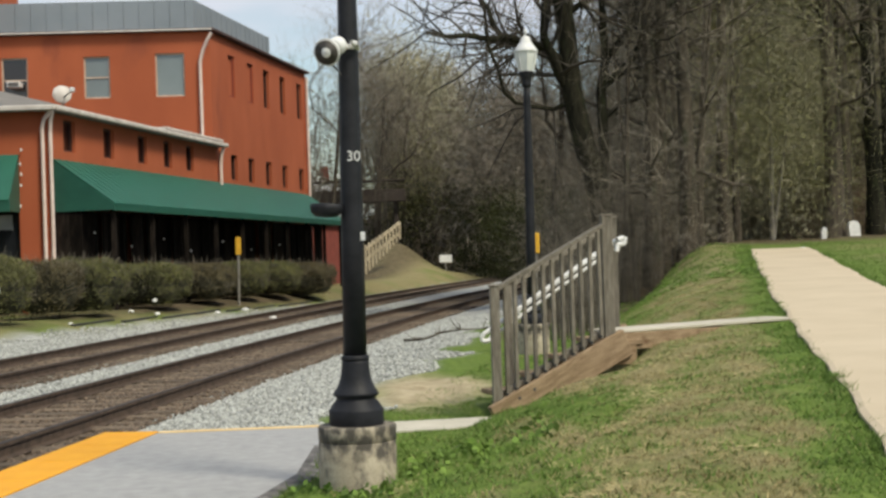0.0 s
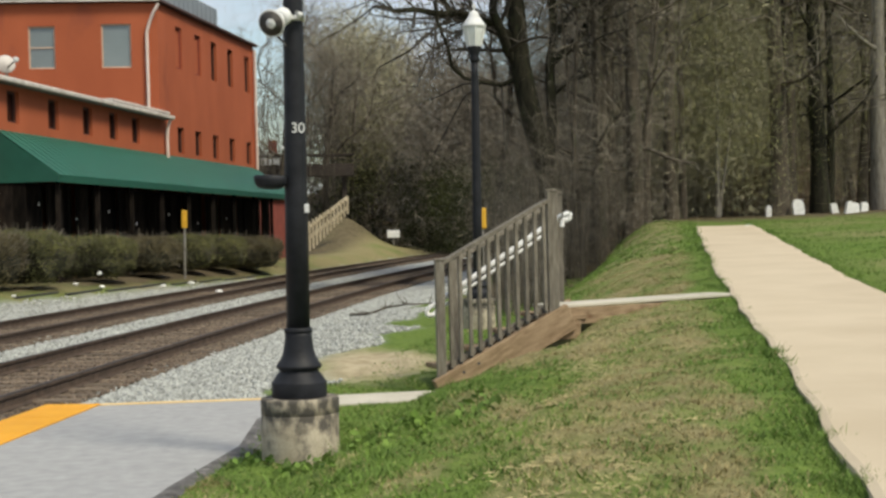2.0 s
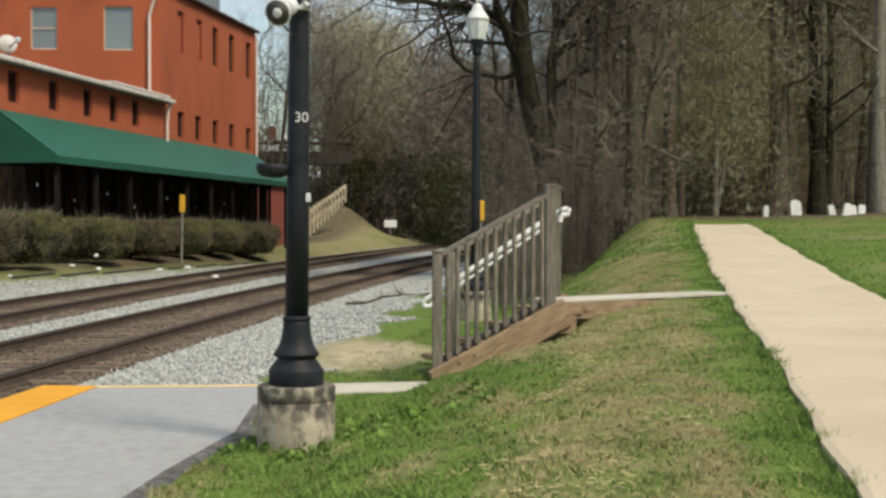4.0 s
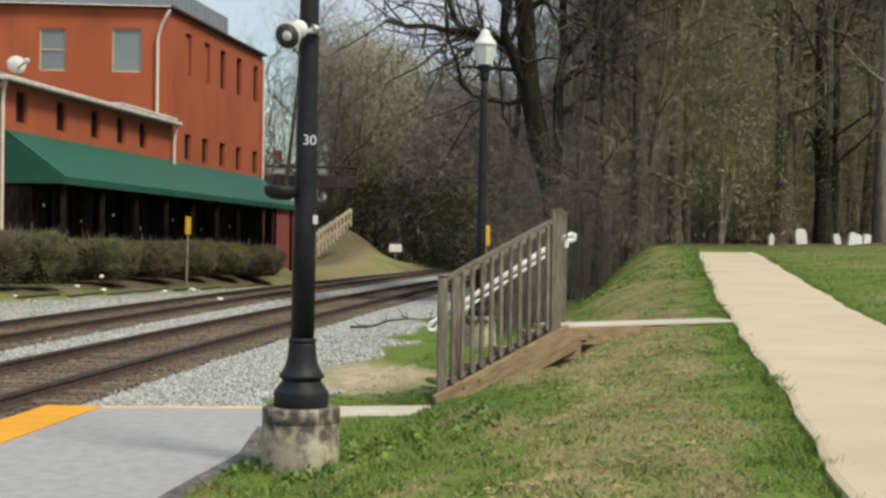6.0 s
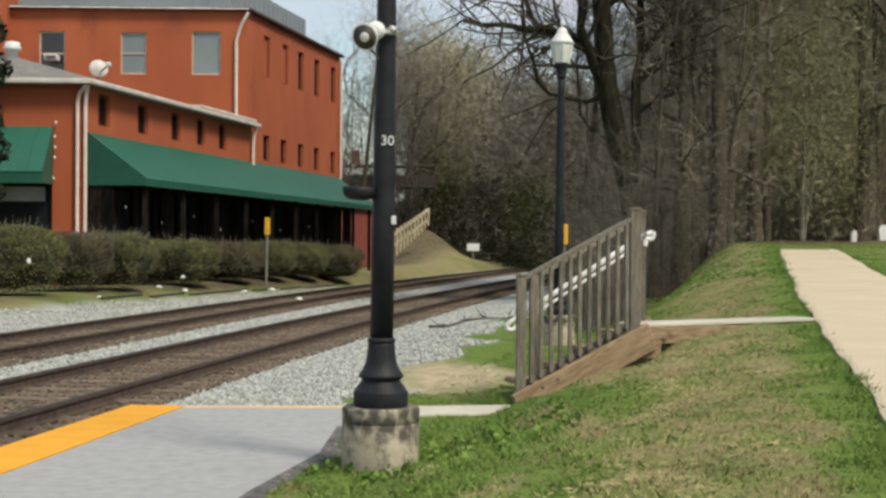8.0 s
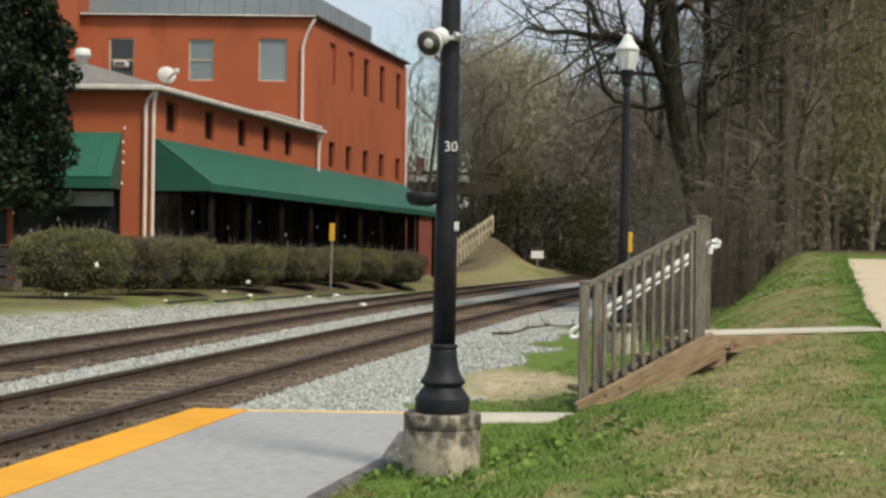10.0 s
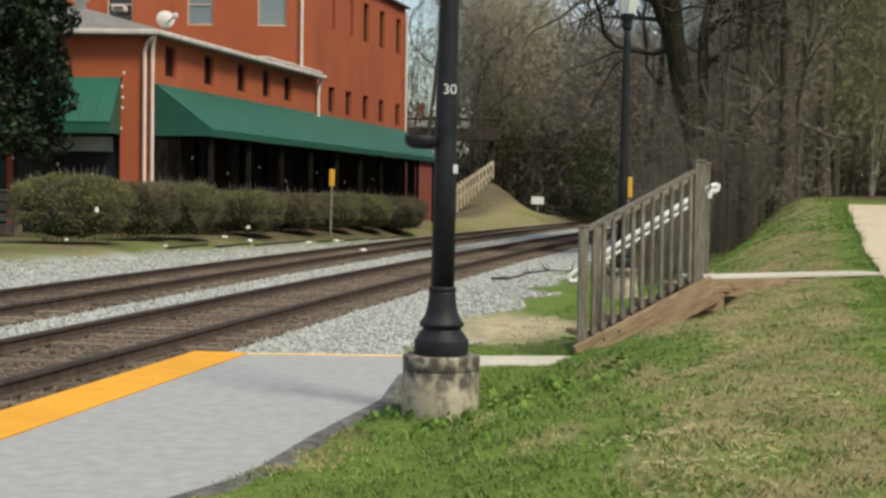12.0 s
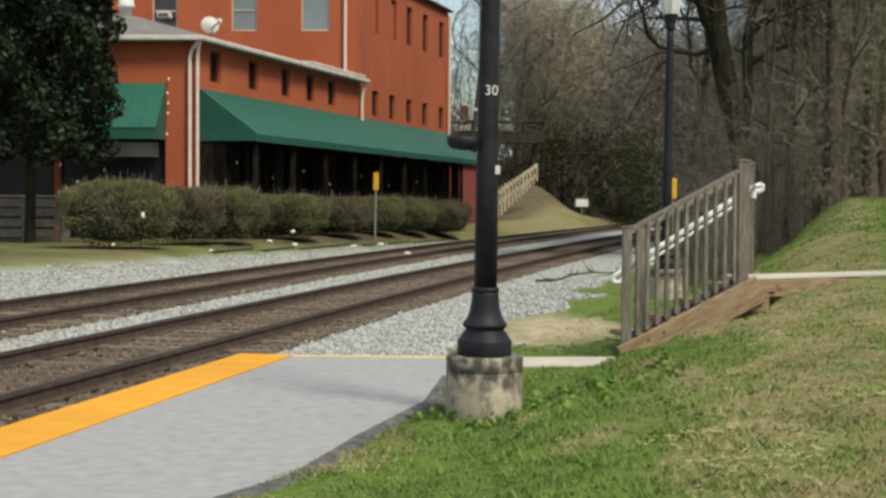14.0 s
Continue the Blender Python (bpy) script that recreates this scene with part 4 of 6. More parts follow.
    vent = lathe("roof_vent", [(0.18, 6.9), (0.18, 7.62), (0.27, 7.66), (0.29, 7.74), (0.25, 7.80), (0.24, 7.92), (0.06, 7.96)], M_OFFWHITE, None, 20)
    vent.location = (-12.9, 48.3, 0.15)
    tagged(vent, "round white metal vent on shingle roof", "roof vent")

    dish = empty("satellite_dish")
    m = look((-8.92, 42.8, 6.58), (-6.0, 34.0, 8.6)) @ pose(0, 0, 0, 180)
    lathe("reflector", [(0.02, 0.08), (0.12, 0.055), (0.21, 0.015), (0.27, -0.015), (0.275, -0.025), (0.21, 0.005), (0.02, 0.07)], M_GUTTER, dish, 28, "off-white dish", m=m)
    tube_part("mast", polyline([(-8.92, 42.9, 6.1), (-8.92, 42.9, 6.58)], 0.035), M_POSTGREY, dish, 8)
    tube_part("arm", polyline([(-8.92, 42.85, 6.45), (-8.55, 42.35, 6.62)], 0.025), M_POSTGREY, dish, 6)
    bm = bmesh.new()
    add_box(bm, (-8.53, 42.32, 6.64), (0.14, 0.14, 0.14), None, 0.03)
    part("receiver", bm, M_OFFWHITE, dish)
    tagged(dish, "off-white satellite dish on the eave corner", "satellite dish")

    up = empty("warehouse_building")
    lowrow, toprow = [17.15, 19.49, 22.01, 24.57, 27.42], [17.15, 19.7, 22.01, 24.57, 27.42]
    holes = [(s - 0.42, s + 0.42, 4.82, 5.84) for s in lowrow] + [(s - 0.42, s + 0.42, 8.18, 9.85) for s in toprow]
    wall("wall", M_SIDE, 14.6, 28.6, -0.2, 10.45, holes, M_RED, up)
    for i, h in enumerate(holes):
        bricked = i in (5, 6)
        window(M_SIDE, *h, up, M_REDDK if bricked else M_TRIM, M_RED if bricked else M_GLASSDK, deep=0.10 if bricked else 0.16)
    fw = [(1.01, 2.13, 7.98, 9.66), (3.86, 4.86, 7.98, 9.60), (6.98, 7.98, 7.9, 9.62)]
    wall("wall", M_UPFRONT, 0.0, 9.1, 5.9, 10.45, fw, M_RED, up)
    for h in fw:
        window(M_UPFRONT, *h, up, M_PALETRIM, M_GLASSLT if h[0] < 6 else M_GLASSDK, 0.06, 0.10, cross=h[0] > 3)
    wall("wall", frame_of(Vector((-15.1, 55.6, 0)), Vector((-1, 0, 0)), Vector((0, -1, 0))), 0.0, 9.0, 5.8, 15.0, [(0.35, 1.25, 8.6, 9.9)], M_RED, up)
    wall("wall", frame_of(Vector((-15.12, 64.0, 0)), Vector((0, -1, 0)), Vector((1, 0, 0))), 0.0, 8.03, 5.8, 15.0, [], M_RED, up)
    window(frame_of(Vector((-15.1, 55.6, 0)), Vector((-1, 0, 0)), Vector((0, -1, 0))), 0.35, 1.25, 8.6, 9.9, up, M_TRIM, M_GLASSDK)
    # back walls close the block
    wall("wall", frame_of(side(28.58), Vector((-1, 0, 0)), Vector((0, 1, 0))), 0.0, 22.0, -0.2, 10.4, [], M_RED, up)
    q0, q1 = side(14.4, 0.16, 10.47), side(28.75, 0.16, 10.47)
    rp = [q0, q1, Vector((-24, q1.y, 10.47)), Vector((-24, q0.y, 10.47))]
    rp += [p + Vector((0, 0, 0.10)) for p in rp]
    from_lists("roof", rp, [(3, 2, 1, 0), (4, 5, 6, 7), (0, 1, 5, 4), (1, 2, 6, 5), (2, 3, 7, 6), (3, 0, 4, 7)], M_TRIM, up)
    for p, q in ((q0, q1), (q0, Vector((-15.1, q0.y, 10.47)))):
        bm = bmesh.new()
        m = Matrix.Translation((p + q) / 2 + Vector((0, 0, 0.03))) @ (q - p).to_track_quat("X", "Z").to_matrix().to_4x4()
        add_box(bm, (0, 0, 0.01), ((q - p).length, 0.08, 0.11 if p.y != q.y else 0.07), m, 0.015)
        part("eave_trim", bm, M_TRIM if p.y != q.y else M_GUTTER, up)
    tube_part("downpipe", polyline([(q0.x - 0.02, q0.y - 0.05, 10.38), (q0.x - 0.22, q0.y - 0.02, 10.05), (-6.30, 56.10, 9.70), (-6.42, 56.15, 9.3), (-6.42, 56.15, 6.25)], 0.065), M_PIPE, up, 8)
    p = side(28.55, 0.08)
    tube_part("downpipe", polyline([(p.x, p.y, 10.3), (p.x, p.y, 0.1)], 0.06), M_PIPE, up, 8)
    # clad plant room set back on the roof
    h0, h1 = side(15.6, -1.0, 10.5), side(26.1, -1.0, 10.5)
    pv = [h0, h1, Vector((-20, h1.y, 10.5)), Vector((-20, h0.y, 10.5))]
    pv += [p + Vector((0, 0, 1.42)) for p in pv]
    house = from_lists("plant_room", pv, [(4, 5, 6, 7), (0, 1, 5, 4), (1, 2, 6, 5), (2, 3, 7, 6), (3, 0, 4, 7)], M_CLAD, up)
    house["label"] = "blue-grey metal clad plant room"
    for i in range(22):
        x = h0.x - 0.3 - i * 0.6
        tube_part("seam", polyline([(x, h0.y - 0.01, 10.5), (x, h0.y - 0.01, 11.9)], 0.02), M_CLAD, house, 4)
    for i in range(16):
        p = side(15.9 + i * 0.65, -0.99, 10.5)
        tube_part("seam", polyline([(p.x, p.y, 10.5), (p.x, p.y, 11.9)], 0.02), M_CLAD, house, 4)
    tagged(up, "three storey orange-red painted brick warehouse", "building")

    bm = bmesh.new()
    add_box(bm, (-13.45, 56.0, 8.55), (0.50, 0.5, 0.22), None, 0.02)
    ac = part("air_conditioner", bm, M_OFFWHITE)
    bm = bmesh.new()
    add_box(bm, (-13.45, 55.745, 8.55), (0.40, 0.015, 0.14))
    part("grille", bm, M_SPKDK, ac)
    tagged(ac, "white window air conditioner in warehouse wall", "air conditioner")

    canopy("awning", M_SIDE, 0.15, 28.3, 4.66, 3.32, 1.85, 0.20, "long green metal awning over the dark patio", inset0=0.0, inset1=0.0)
    canopy("awning", M_FRONT, 0.88, 9.5, 4.79, 3.45, 1.3, 0.32, "green metal awning over the shopfront glass")

    # timber screen under the long awning, its near-black colour standing for the shade there
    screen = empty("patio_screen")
    tagged(screen, "timber patio screen coloured near-black for the shade under green awning", "patio screen")
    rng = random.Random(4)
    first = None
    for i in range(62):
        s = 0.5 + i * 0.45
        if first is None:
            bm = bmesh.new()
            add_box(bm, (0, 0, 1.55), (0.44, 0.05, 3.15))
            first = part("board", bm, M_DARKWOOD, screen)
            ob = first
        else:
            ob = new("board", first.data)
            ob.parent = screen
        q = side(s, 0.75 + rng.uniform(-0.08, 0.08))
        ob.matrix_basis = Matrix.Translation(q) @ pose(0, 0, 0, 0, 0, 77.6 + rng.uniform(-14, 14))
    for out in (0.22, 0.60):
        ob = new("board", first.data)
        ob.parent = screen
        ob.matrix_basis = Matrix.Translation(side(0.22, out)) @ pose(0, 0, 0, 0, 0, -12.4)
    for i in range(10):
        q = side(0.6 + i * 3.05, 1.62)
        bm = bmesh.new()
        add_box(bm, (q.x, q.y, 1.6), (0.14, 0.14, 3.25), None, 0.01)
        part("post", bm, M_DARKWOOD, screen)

    annex = empty("brick_annex")
    wall("wall", M_SIDE, 28.9, 36.0, -0.2, 3.2, [], M_REDDK, annex)
    wall("wall", frame_of(side(28.9), Vector((-1, 0, 0)), Vector((0, -1, 0))), 0.0, 3.0, -0.2, 3.2, [], M_REDDK, annex)
    bm = bmesh.new()
    add_box(bm, (3.6, 1.4, 3.27), (7.2, 3.1, 0.12))
    bmesh.ops.transform(bm, matrix=M_SIDE @ Matrix.Translation((28.8, 0, 0)), verts=bm.verts)
    part("roof", bm, M_TRIM, annex)
    tagged(annex, "low dull red brick annex behind the warehouse", "building")


building()


# ---- string lights by the shopfront and under the awning ----
def bulb(x, y, z):
    ob = lathe("string_light_bulb", [(0.008, -0.04), (0.02, -0.035), (0.034, -0.008), (0.03, 0.02), (0.014, 0.036), (0.014, 0.06)], M_LITTER, None, 10)
    ob.location = (x, y, z)
    tagged(ob, "white round bulb of a hanging string light", "string light", group="string light bulbs")


for s, z in ((0.8, 2.5), (3.6, 2.1), (6.4, 2.35), (9.0, 1.95), (12.5, 2.3), (16.0, 2.0), (20.0, 2.2)):
    q = side(s, 0.95)
    bulb(q.x, q.y, z)
for x, z in ((-10.0, 3.3), (-9.97, 3.9), (-9.96, 4.2), (-9.98, 4.5), (-9.94, 4.9), (-10.8, 1.95), (-11.8, 2.25), (-12.6, 1.9), (-13.1, 2.4)):
    bulb(x, 41.75 if x < -10.5 else 41.9, z)


# ---- hedge row, evergreen, fences ----
def shrub(x, y, rx, ry, h, label, material, seed, count=5200):
    """Boxy clipped bush: dark solid core for the shade inside, lumpy shell of leaves, loose shoots over the top."""
    rng = np.random.default_rng(seed)
    z0 = on_land(x, y)
    root = empty("hedge_bush")
    pw = 0.70

    def lump(d):
        return 0.07 * np.sin(d[:, 0] * 5 + seed) * np.sin(d[:, 1] * 4.3 + d[:, 2] * 3) + 0.045 * np.sin(d[:, 0] * 11 + 2 * seed) * np.sin(d[:, 2] * 9 + d[:, 1] * 7 + seed)

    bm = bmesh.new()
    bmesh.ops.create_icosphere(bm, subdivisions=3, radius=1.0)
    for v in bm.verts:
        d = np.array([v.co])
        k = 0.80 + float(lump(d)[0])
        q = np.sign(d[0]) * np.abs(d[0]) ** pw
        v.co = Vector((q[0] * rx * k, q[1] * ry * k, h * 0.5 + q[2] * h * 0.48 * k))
    part("shade_core", bm, M_CORE, root)
    d = rng.normal(size=(count, 3))
    d /= np.linalg.norm(d, axis=1, keepdims=True)
    k = 0.78 + 0.20 * rng.random(count) ** 0.7 + lump(d)
    # leaves thin out low down, so the core's painted shade darkens the foot
    low = np.clip((0.2 - d[:, 2]) * 1.6, 0, 1)
    keep = rng.random(count) > 0.85 * low
    q = np.sign(d) * np.abs(d) ** pw
    p = q * k[:, None] * np.array([rx, ry, h * 0.5]) * (1 - 0.14 * low[:, None] * np.array([1, 1, 0])) + np.array([0, 0, h * 0.5])
    p[:, 2] = np.maximum(p[:, 2], 0.03)
    p = p[keep]
    v, f = leaves(p, 0.047, rng)
    np_mesh("foliage", v, f, material, root)["kind"] = "stuff"
    n = 420
    a = rng.normal(size=(n, 3))
    a[:, 2] = np.abs(a[:, 2]) * 0.9 - 0.25
    a /= np.linalg.norm(a, axis=1, keepdims=True)
    b = np.sign(a) * np.abs(a) ** pw * np.array([rx, ry, h * 0.5]) * (0.84 + lump(a))[:, None] + np.array([0, 0, h * 0.5])
    t = b + a * rng.uniform(0.08, 0.26, (n, 1)) + np.column_stack([np.zeros((n, 2)), rng.uniform(0.02, 0.14, n)])
    v, f = tubes(np.column_stack([b, t, np.full(n, 0.007), np.full(n, 0.003)]), 3)
    np_mesh("loose_growth", v, f, M_TWIG, root)["kind"] = "stuff"
    root.matrix_world = pose(x, y, z0 - 0.02, 0, 0, -12)
    tagged(root, label, "hedge bush", group="hedge bushes by the building")


HB = "rounded clipped green hedge bush beside the gravel"
shrub(-9.08, 33.39, 1.45, 1.10, 1.66, HB, M_HEDGE, 1, 27000)
shrub(-8.10, 36.29, 0.85, 1.00, 1.50, "brown winter-bare hedge bush between green ones", M_HEDGEBR, 2, 17000)
shrub(-7.50, 37.95, 1.05, 1.10, 1.54, HB, M_HEDGE, 3, 19000)
shrub(-6.58, 43.01, 1.22, 1.20, 1.38, HB, M_HEDGE, 4, 21000)
shrub(-5.72, 47.60, 1.22, 1.45, 1.32, "browning clipped hedge bush beside the gravel", M_HEDGEBR, 5, 21000)
shrub(-4.90, 51.73, 1.24, 1.40, 1.36, HB, M_HEDGE, 6, 20000)
shrub(-3.95, 55.18, 1.24, 1.45, 1.40, HB, M_HEDGE, 7, 19000)
shrub(-2.80, 58.55, 1.32, 1.55, 1.46, "browning clipped hedge bush beside the gravel", M_HEDGEBR, 8, 19000)


def edge_timbers():
    """Old black timbers laid end to end where the gravel meets the hedge strip."""
    rng = random.Random(14)
    first = None
    for i in range(8):
        y = 36.5 + i * 2.9
        x = float(track_a(y) - yard_edge(y)) - 0.1 + rng.uniform(-0.07, 0.07)
        if first is None:
            bm = bmesh.new()
            add_box(bm, (0, 0, -0.02), (0.12, 2.9, 0.11), None, 0.02)
            first = ob = part("edging_timber", bm, M_RUBBER)
            tagged(ob, "old black timber edging the gravel by the hedge", "timber", group="gravel edge timbers")
            ob.matrix_world = pose(x, y, on_land(x, y), 0, 0, -8.8 - 0.03 * (y - 29))
        else:
            copy_thing(first, pose(x, y, on_land(x, y), 0, 0, -8.8 - 0.03 * (y - 29) + rng.uniform(-1.5, 1.5)))


edge_timbers()


def magnolia(x, y):
    rng = np.random.default_rng(12)
    z0 = on_land(x, y)
    root = empty("magnolia_tree")
    tube_part("trunk", polyline([(0, 0, -0.3), (0.05, 0, 1.5), (0, 0.03, 4), (0.05, 0, 7.5)], [0.15, 0.13, 0.11, 0.05]), M_OAK, root, 10)
    n = 42000
    t = rng.random(n) ** 0.8
    z = 2.15 + 7.5 * t
    prof = 2.05 * np.sqrt(np.clip(1 - ((z - 4.6) / 5.2) ** 2, 0.02, 1))
    a = rng.random(n) * 2 * np.pi
    lob = 1 + 0.16 * np.sin(a * 5 + z * 2.1) + 0.10 * np.sin(a * 9 - z * 3.7)
    r = prof * lob * (0.55 + 0.45 * rng.random(n) ** 0.35)
    p = np.stack([r * np.cos(a), r * np.sin(a), z + 0.2 * np.sin(a * 7)], 1)
    # dark solid core standing in for the shade within the crown
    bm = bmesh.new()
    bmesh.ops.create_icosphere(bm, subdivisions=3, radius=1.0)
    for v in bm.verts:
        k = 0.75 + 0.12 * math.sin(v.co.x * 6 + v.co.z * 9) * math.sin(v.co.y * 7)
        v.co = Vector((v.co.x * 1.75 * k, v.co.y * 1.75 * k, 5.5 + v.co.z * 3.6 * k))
    part("shade_core", bm, M_CORE, root)
    v, f = leaves(p, 0.19, rng, 0.3, 0.46)
    np_mesh("crown", v, f, M_MAG, root)["kind"] = "stuff"
    segs = []
    for i in range(34):
        a, zz = i * 2.4, 2.3 + i * 0.17
        rr = 1.5 * math.sqrt(max(0.05, 1 - ((zz - 4.6) / 5.2) ** 2))
        segs += polyline([(0, 0, zz - 0.4), (rr * 0.5 * math.cos(a), rr * 0.5 * math.sin(a), zz - 0.1), (rr * math.cos(a), rr * math.sin(a), zz + 0.1)], [0.05, 0.03, 0.01])
    tube_part("branchwork", segs, M_BARK, root, 5)["kind"] = "stuff"
    root.matrix_world = pose(x, y, z0)
    tagged(root, "dense dark green magnolia tree beside the building", "tree")


magnolia(-12.5, 37.2)


def board_fence():
    root = empty("board_fence")
    z = on_land(-13.2, 38.5)
    for x in (-15.6, -14.35, -13.1, -12.0):
        bm = bmesh.new()
        add_box(bm, (x, 38.5, z + 0.58), (0.09, 0.09, 1.3), None, 0.008)
        part("post", bm, M_FENCEDK, root)
    for i, h in enumerate((0.22, 0.50, 0.78, 1.04)):
        bm = bmesh.new()
        add_box(bm, (-13.8, 38.57, z + h), (3.9, 0.03, 0.22), None, 0.004)
        part("board", bm, M_FENCEDK, root)
    bm = bmesh.new()
    add_box(bm, (-13.8, 38.5, z + 1.22), (4.0, 0.13, 0.04), None, 0.006)
    part("cap_rail", bm, M_FENCE, root)
    tagged(root, "low weathered board fence under the magnolia", "fence")


board_fence()


def ramp_fence():
    """Pale timber fence climbing the dirt mound."""
    root = empty("hill_fence")
    lo, hi = Vector((-0.95, 90.0, 0.75)), Vector((1.72, 93.0, 2.75))
    n = 13
    for i in range(n):
        p = lo.lerp(hi, i / (n - 1))
        bm = bmesh.new()
        k = i / (n - 1)
        add_box(bm, (p.x, p.y, p.z + 0.35 + 0.15 * k), (0.13, 0.13, 2.0 - 0.9 * k), None, 0.01)
        part("post", bm, M_FENCE, root)
    for h in (0.35, 1.0):
        a, b = lo + Vector((0, 0.1, h)), hi + Vector((0, 0.1, h))
        m = Matrix.Translation((a + b) / 2) @ (b - a).to_track_quat("X", "Z").to_matrix().to_4x4()
        bm = bmesh.new()
        add_box(bm, (0, 0, 0), ((b - a).length, 0.05, 0.20), m)
        part("rail", bm, M_FENCE, root)
    tagged(root, "pale timber fence climbing the dirt mound", "fence")
    bridge = empty("footbridge")
    for z, h in ((6.5, 1.0), (7.7, 0.14)):
        bm = bmesh.new()
        add_box(bm, (-2.8, 116, z), (11.0, 1.6, h), None, 0.03)
        part("deck" if h > 1 else "parapet_rail", bm, M_STEEL, bridge)
    for x in (-7.5, -5.0, -1.6, 1.9):
        bm = bmesh.new()
        add_box(bm, (x, 116, 3.1), (0.35, 0.35, 6.4), None, 0.02)
        part("pillar", bm, M_STEEL, bridge)
    tagged(bridge, "dark steel footbridge half hidden by trees", "bridge")


ramp_fence()


def far_house():
    root = empty("pale_house")
    z = on_land(-7.0, 172)
    bm = bmesh.new()
    add_box(bm, (-7.0, 172, z + 1.9), (8.0, 9.0, 4.4))
    part("wall", bm, M_OFFWHITE, root)
    v = [(-11.3, 167.2, z + 4.1), (-2.7, 167.2, z + 4.1), (-7.0, 167.2, z + 6.2), (-11.3, 176.8, z + 4.1), (-2.7, 176.8, z + 4.1), (-7.0, 176.8, z + 6.2)]
    from_lists("roof", v, [(0, 1, 2), (5, 4, 3), (1, 4, 5, 2), (3, 0, 2, 5), (0, 3, 4, 1)], M_OFFWHITE, root)
    bm = bmesh.new()
    add_box(bm, (-5.4, 170, z + 6.2), (0.9, 0.9, 2.0), None, 0.02)
    part("chimney", bm, M_REDDK, root)
    for x in (-9.3, -6.6, -4.3):
        bm = bmesh.new()
        add_box(bm, (x, 167.48, z + 2.6), (1.1, 0.08, 1.6), None, 0.02)
        part("window", bm, M_GLASSDK, root)
    tagged(root, "pale gabled house half hidden behind bare trees", "house")


far_house()


# ---- bare woodland ----
def grow(rng, p, d, length, r, level, out, split=3, up=0.12):
    """Recursive limb: rows of tapered segments by level."""
    n = max(4, int(length / 0.65)) if level == 1 else 4 if level < 2 else 3
    step = length / n
    pos, dire = np.array(p, float), np.array(d, float)
    for i in range(n):
        dire = dire + rng.normal(scale=0.23 if level == 1 else 0.12 + 0.05 * level, size=3) + np.array([0, 0, up])
        dire /= np.linalg.norm(dire)
        q = pos + dire * step
        r1 = r * (1 - 0.62 * (i + 1) / n) if level else r * (1 - 0.5 * (i + 1) / n)
        r0 = r * (1 - 0.62 * i / n) if level else r * (1 - 0.5 * i / n)
        out[min(level, 3)].append((*pos, *q, r0, r1))
        if level < 3 and (i > 0 or level > 0):
            for _ in range(split if level else split - 1):
                side_d = rng.normal(size=3)
                side_d -= dire * side_d.dot(dire)
                side_d /= np.linalg.norm(side_d) + 1e-9
                nd = dire * rng.uniform(0.35, 0.8) + side_d
                grow(rng, q, nd / np.linalg.norm(nd), length * rng.uniform(0.38, 0.62), max(r1 * 0.55, 0.006), level + 1, out, split, up)
        pos = q


def bare_tree(seed, height, r, lean=(0, 0), split=3, bark=None):
    rng = np.random.default_rng(seed)
    out = {0: [], 1: [], 2: [], 3: []}
    d = np.array([lean[0], lean[1], 1.0])
    grow(rng, (0, 0, -0.3), d / np.linalg.norm(d), height, r, 0, out, split)
    root = empty("bare_tree")
    tube_part("trunk", out[0], bark or M_BARK, root, 9)
    tube_part("branchwork", out[1], bark or M_BARK, root, 5)["kind"] = "stuff"
    v, f = tubes(out[2] + out[3], 3)
    np_mesh("crown", v, f, M_TWIG, root)["kind"] = "stuff"
    return root


KINDS = [bare_tree(31, 13, 0.17, (0.05, 0)), bare_tree(32, 15, 0.21, (-0.06, 0.03)), bare_tree(33, 12, 0.13, (0.10, 0.02), 3), bare_tree(34, 14, 0.25, (-0.02, 0.0)), bare_tree(35, 11, 0.11, (-0.10, 0), 3)]
for i, k in enumerate(KINDS):
    tagged(k, "bare grey-brown woodland tree with fine twigs", "tree", group="bare woodland trees")
SPOTS = [(7.2, 58.5, 0), (9.9, 48.0, 2), (12.6, 52.0, 1), (12.8, 55.0, 4), (18.6, 53.5, 3), (-3.6, 112.0, 1), (0.4, 118.0, 3), (2.6, 124.0, 0), (-1.6, 121.0, 2), (4.6, 119.0, 4),
         (20.6, 54.0, 1), (14.4, 57.0, 3), (17.4, 58.0, 2), (21.5, 55.0, 0), (23.0, 52.0, 2), (16.0, 58.0, 3), (18.8, 64.0, 1), (20.5, 67.0, 0), (22.5, 60.0, 1), (25.5, 57.0, 3), (24.8, 56.0, 2), (27.0, 62.0, 4), (15.8, 64.0, 0)]
rng_t = random.Random(5)
for i, (x, y, k) in enumerate(SPOTS):
    m = pose(x, y, on_land(x, y), 0, 0, rng_t.uniform(0, 360))
    if i < 5:
        KINDS[k].matrix_world = m
    else:
        copy_thing(KINDS[k], m)


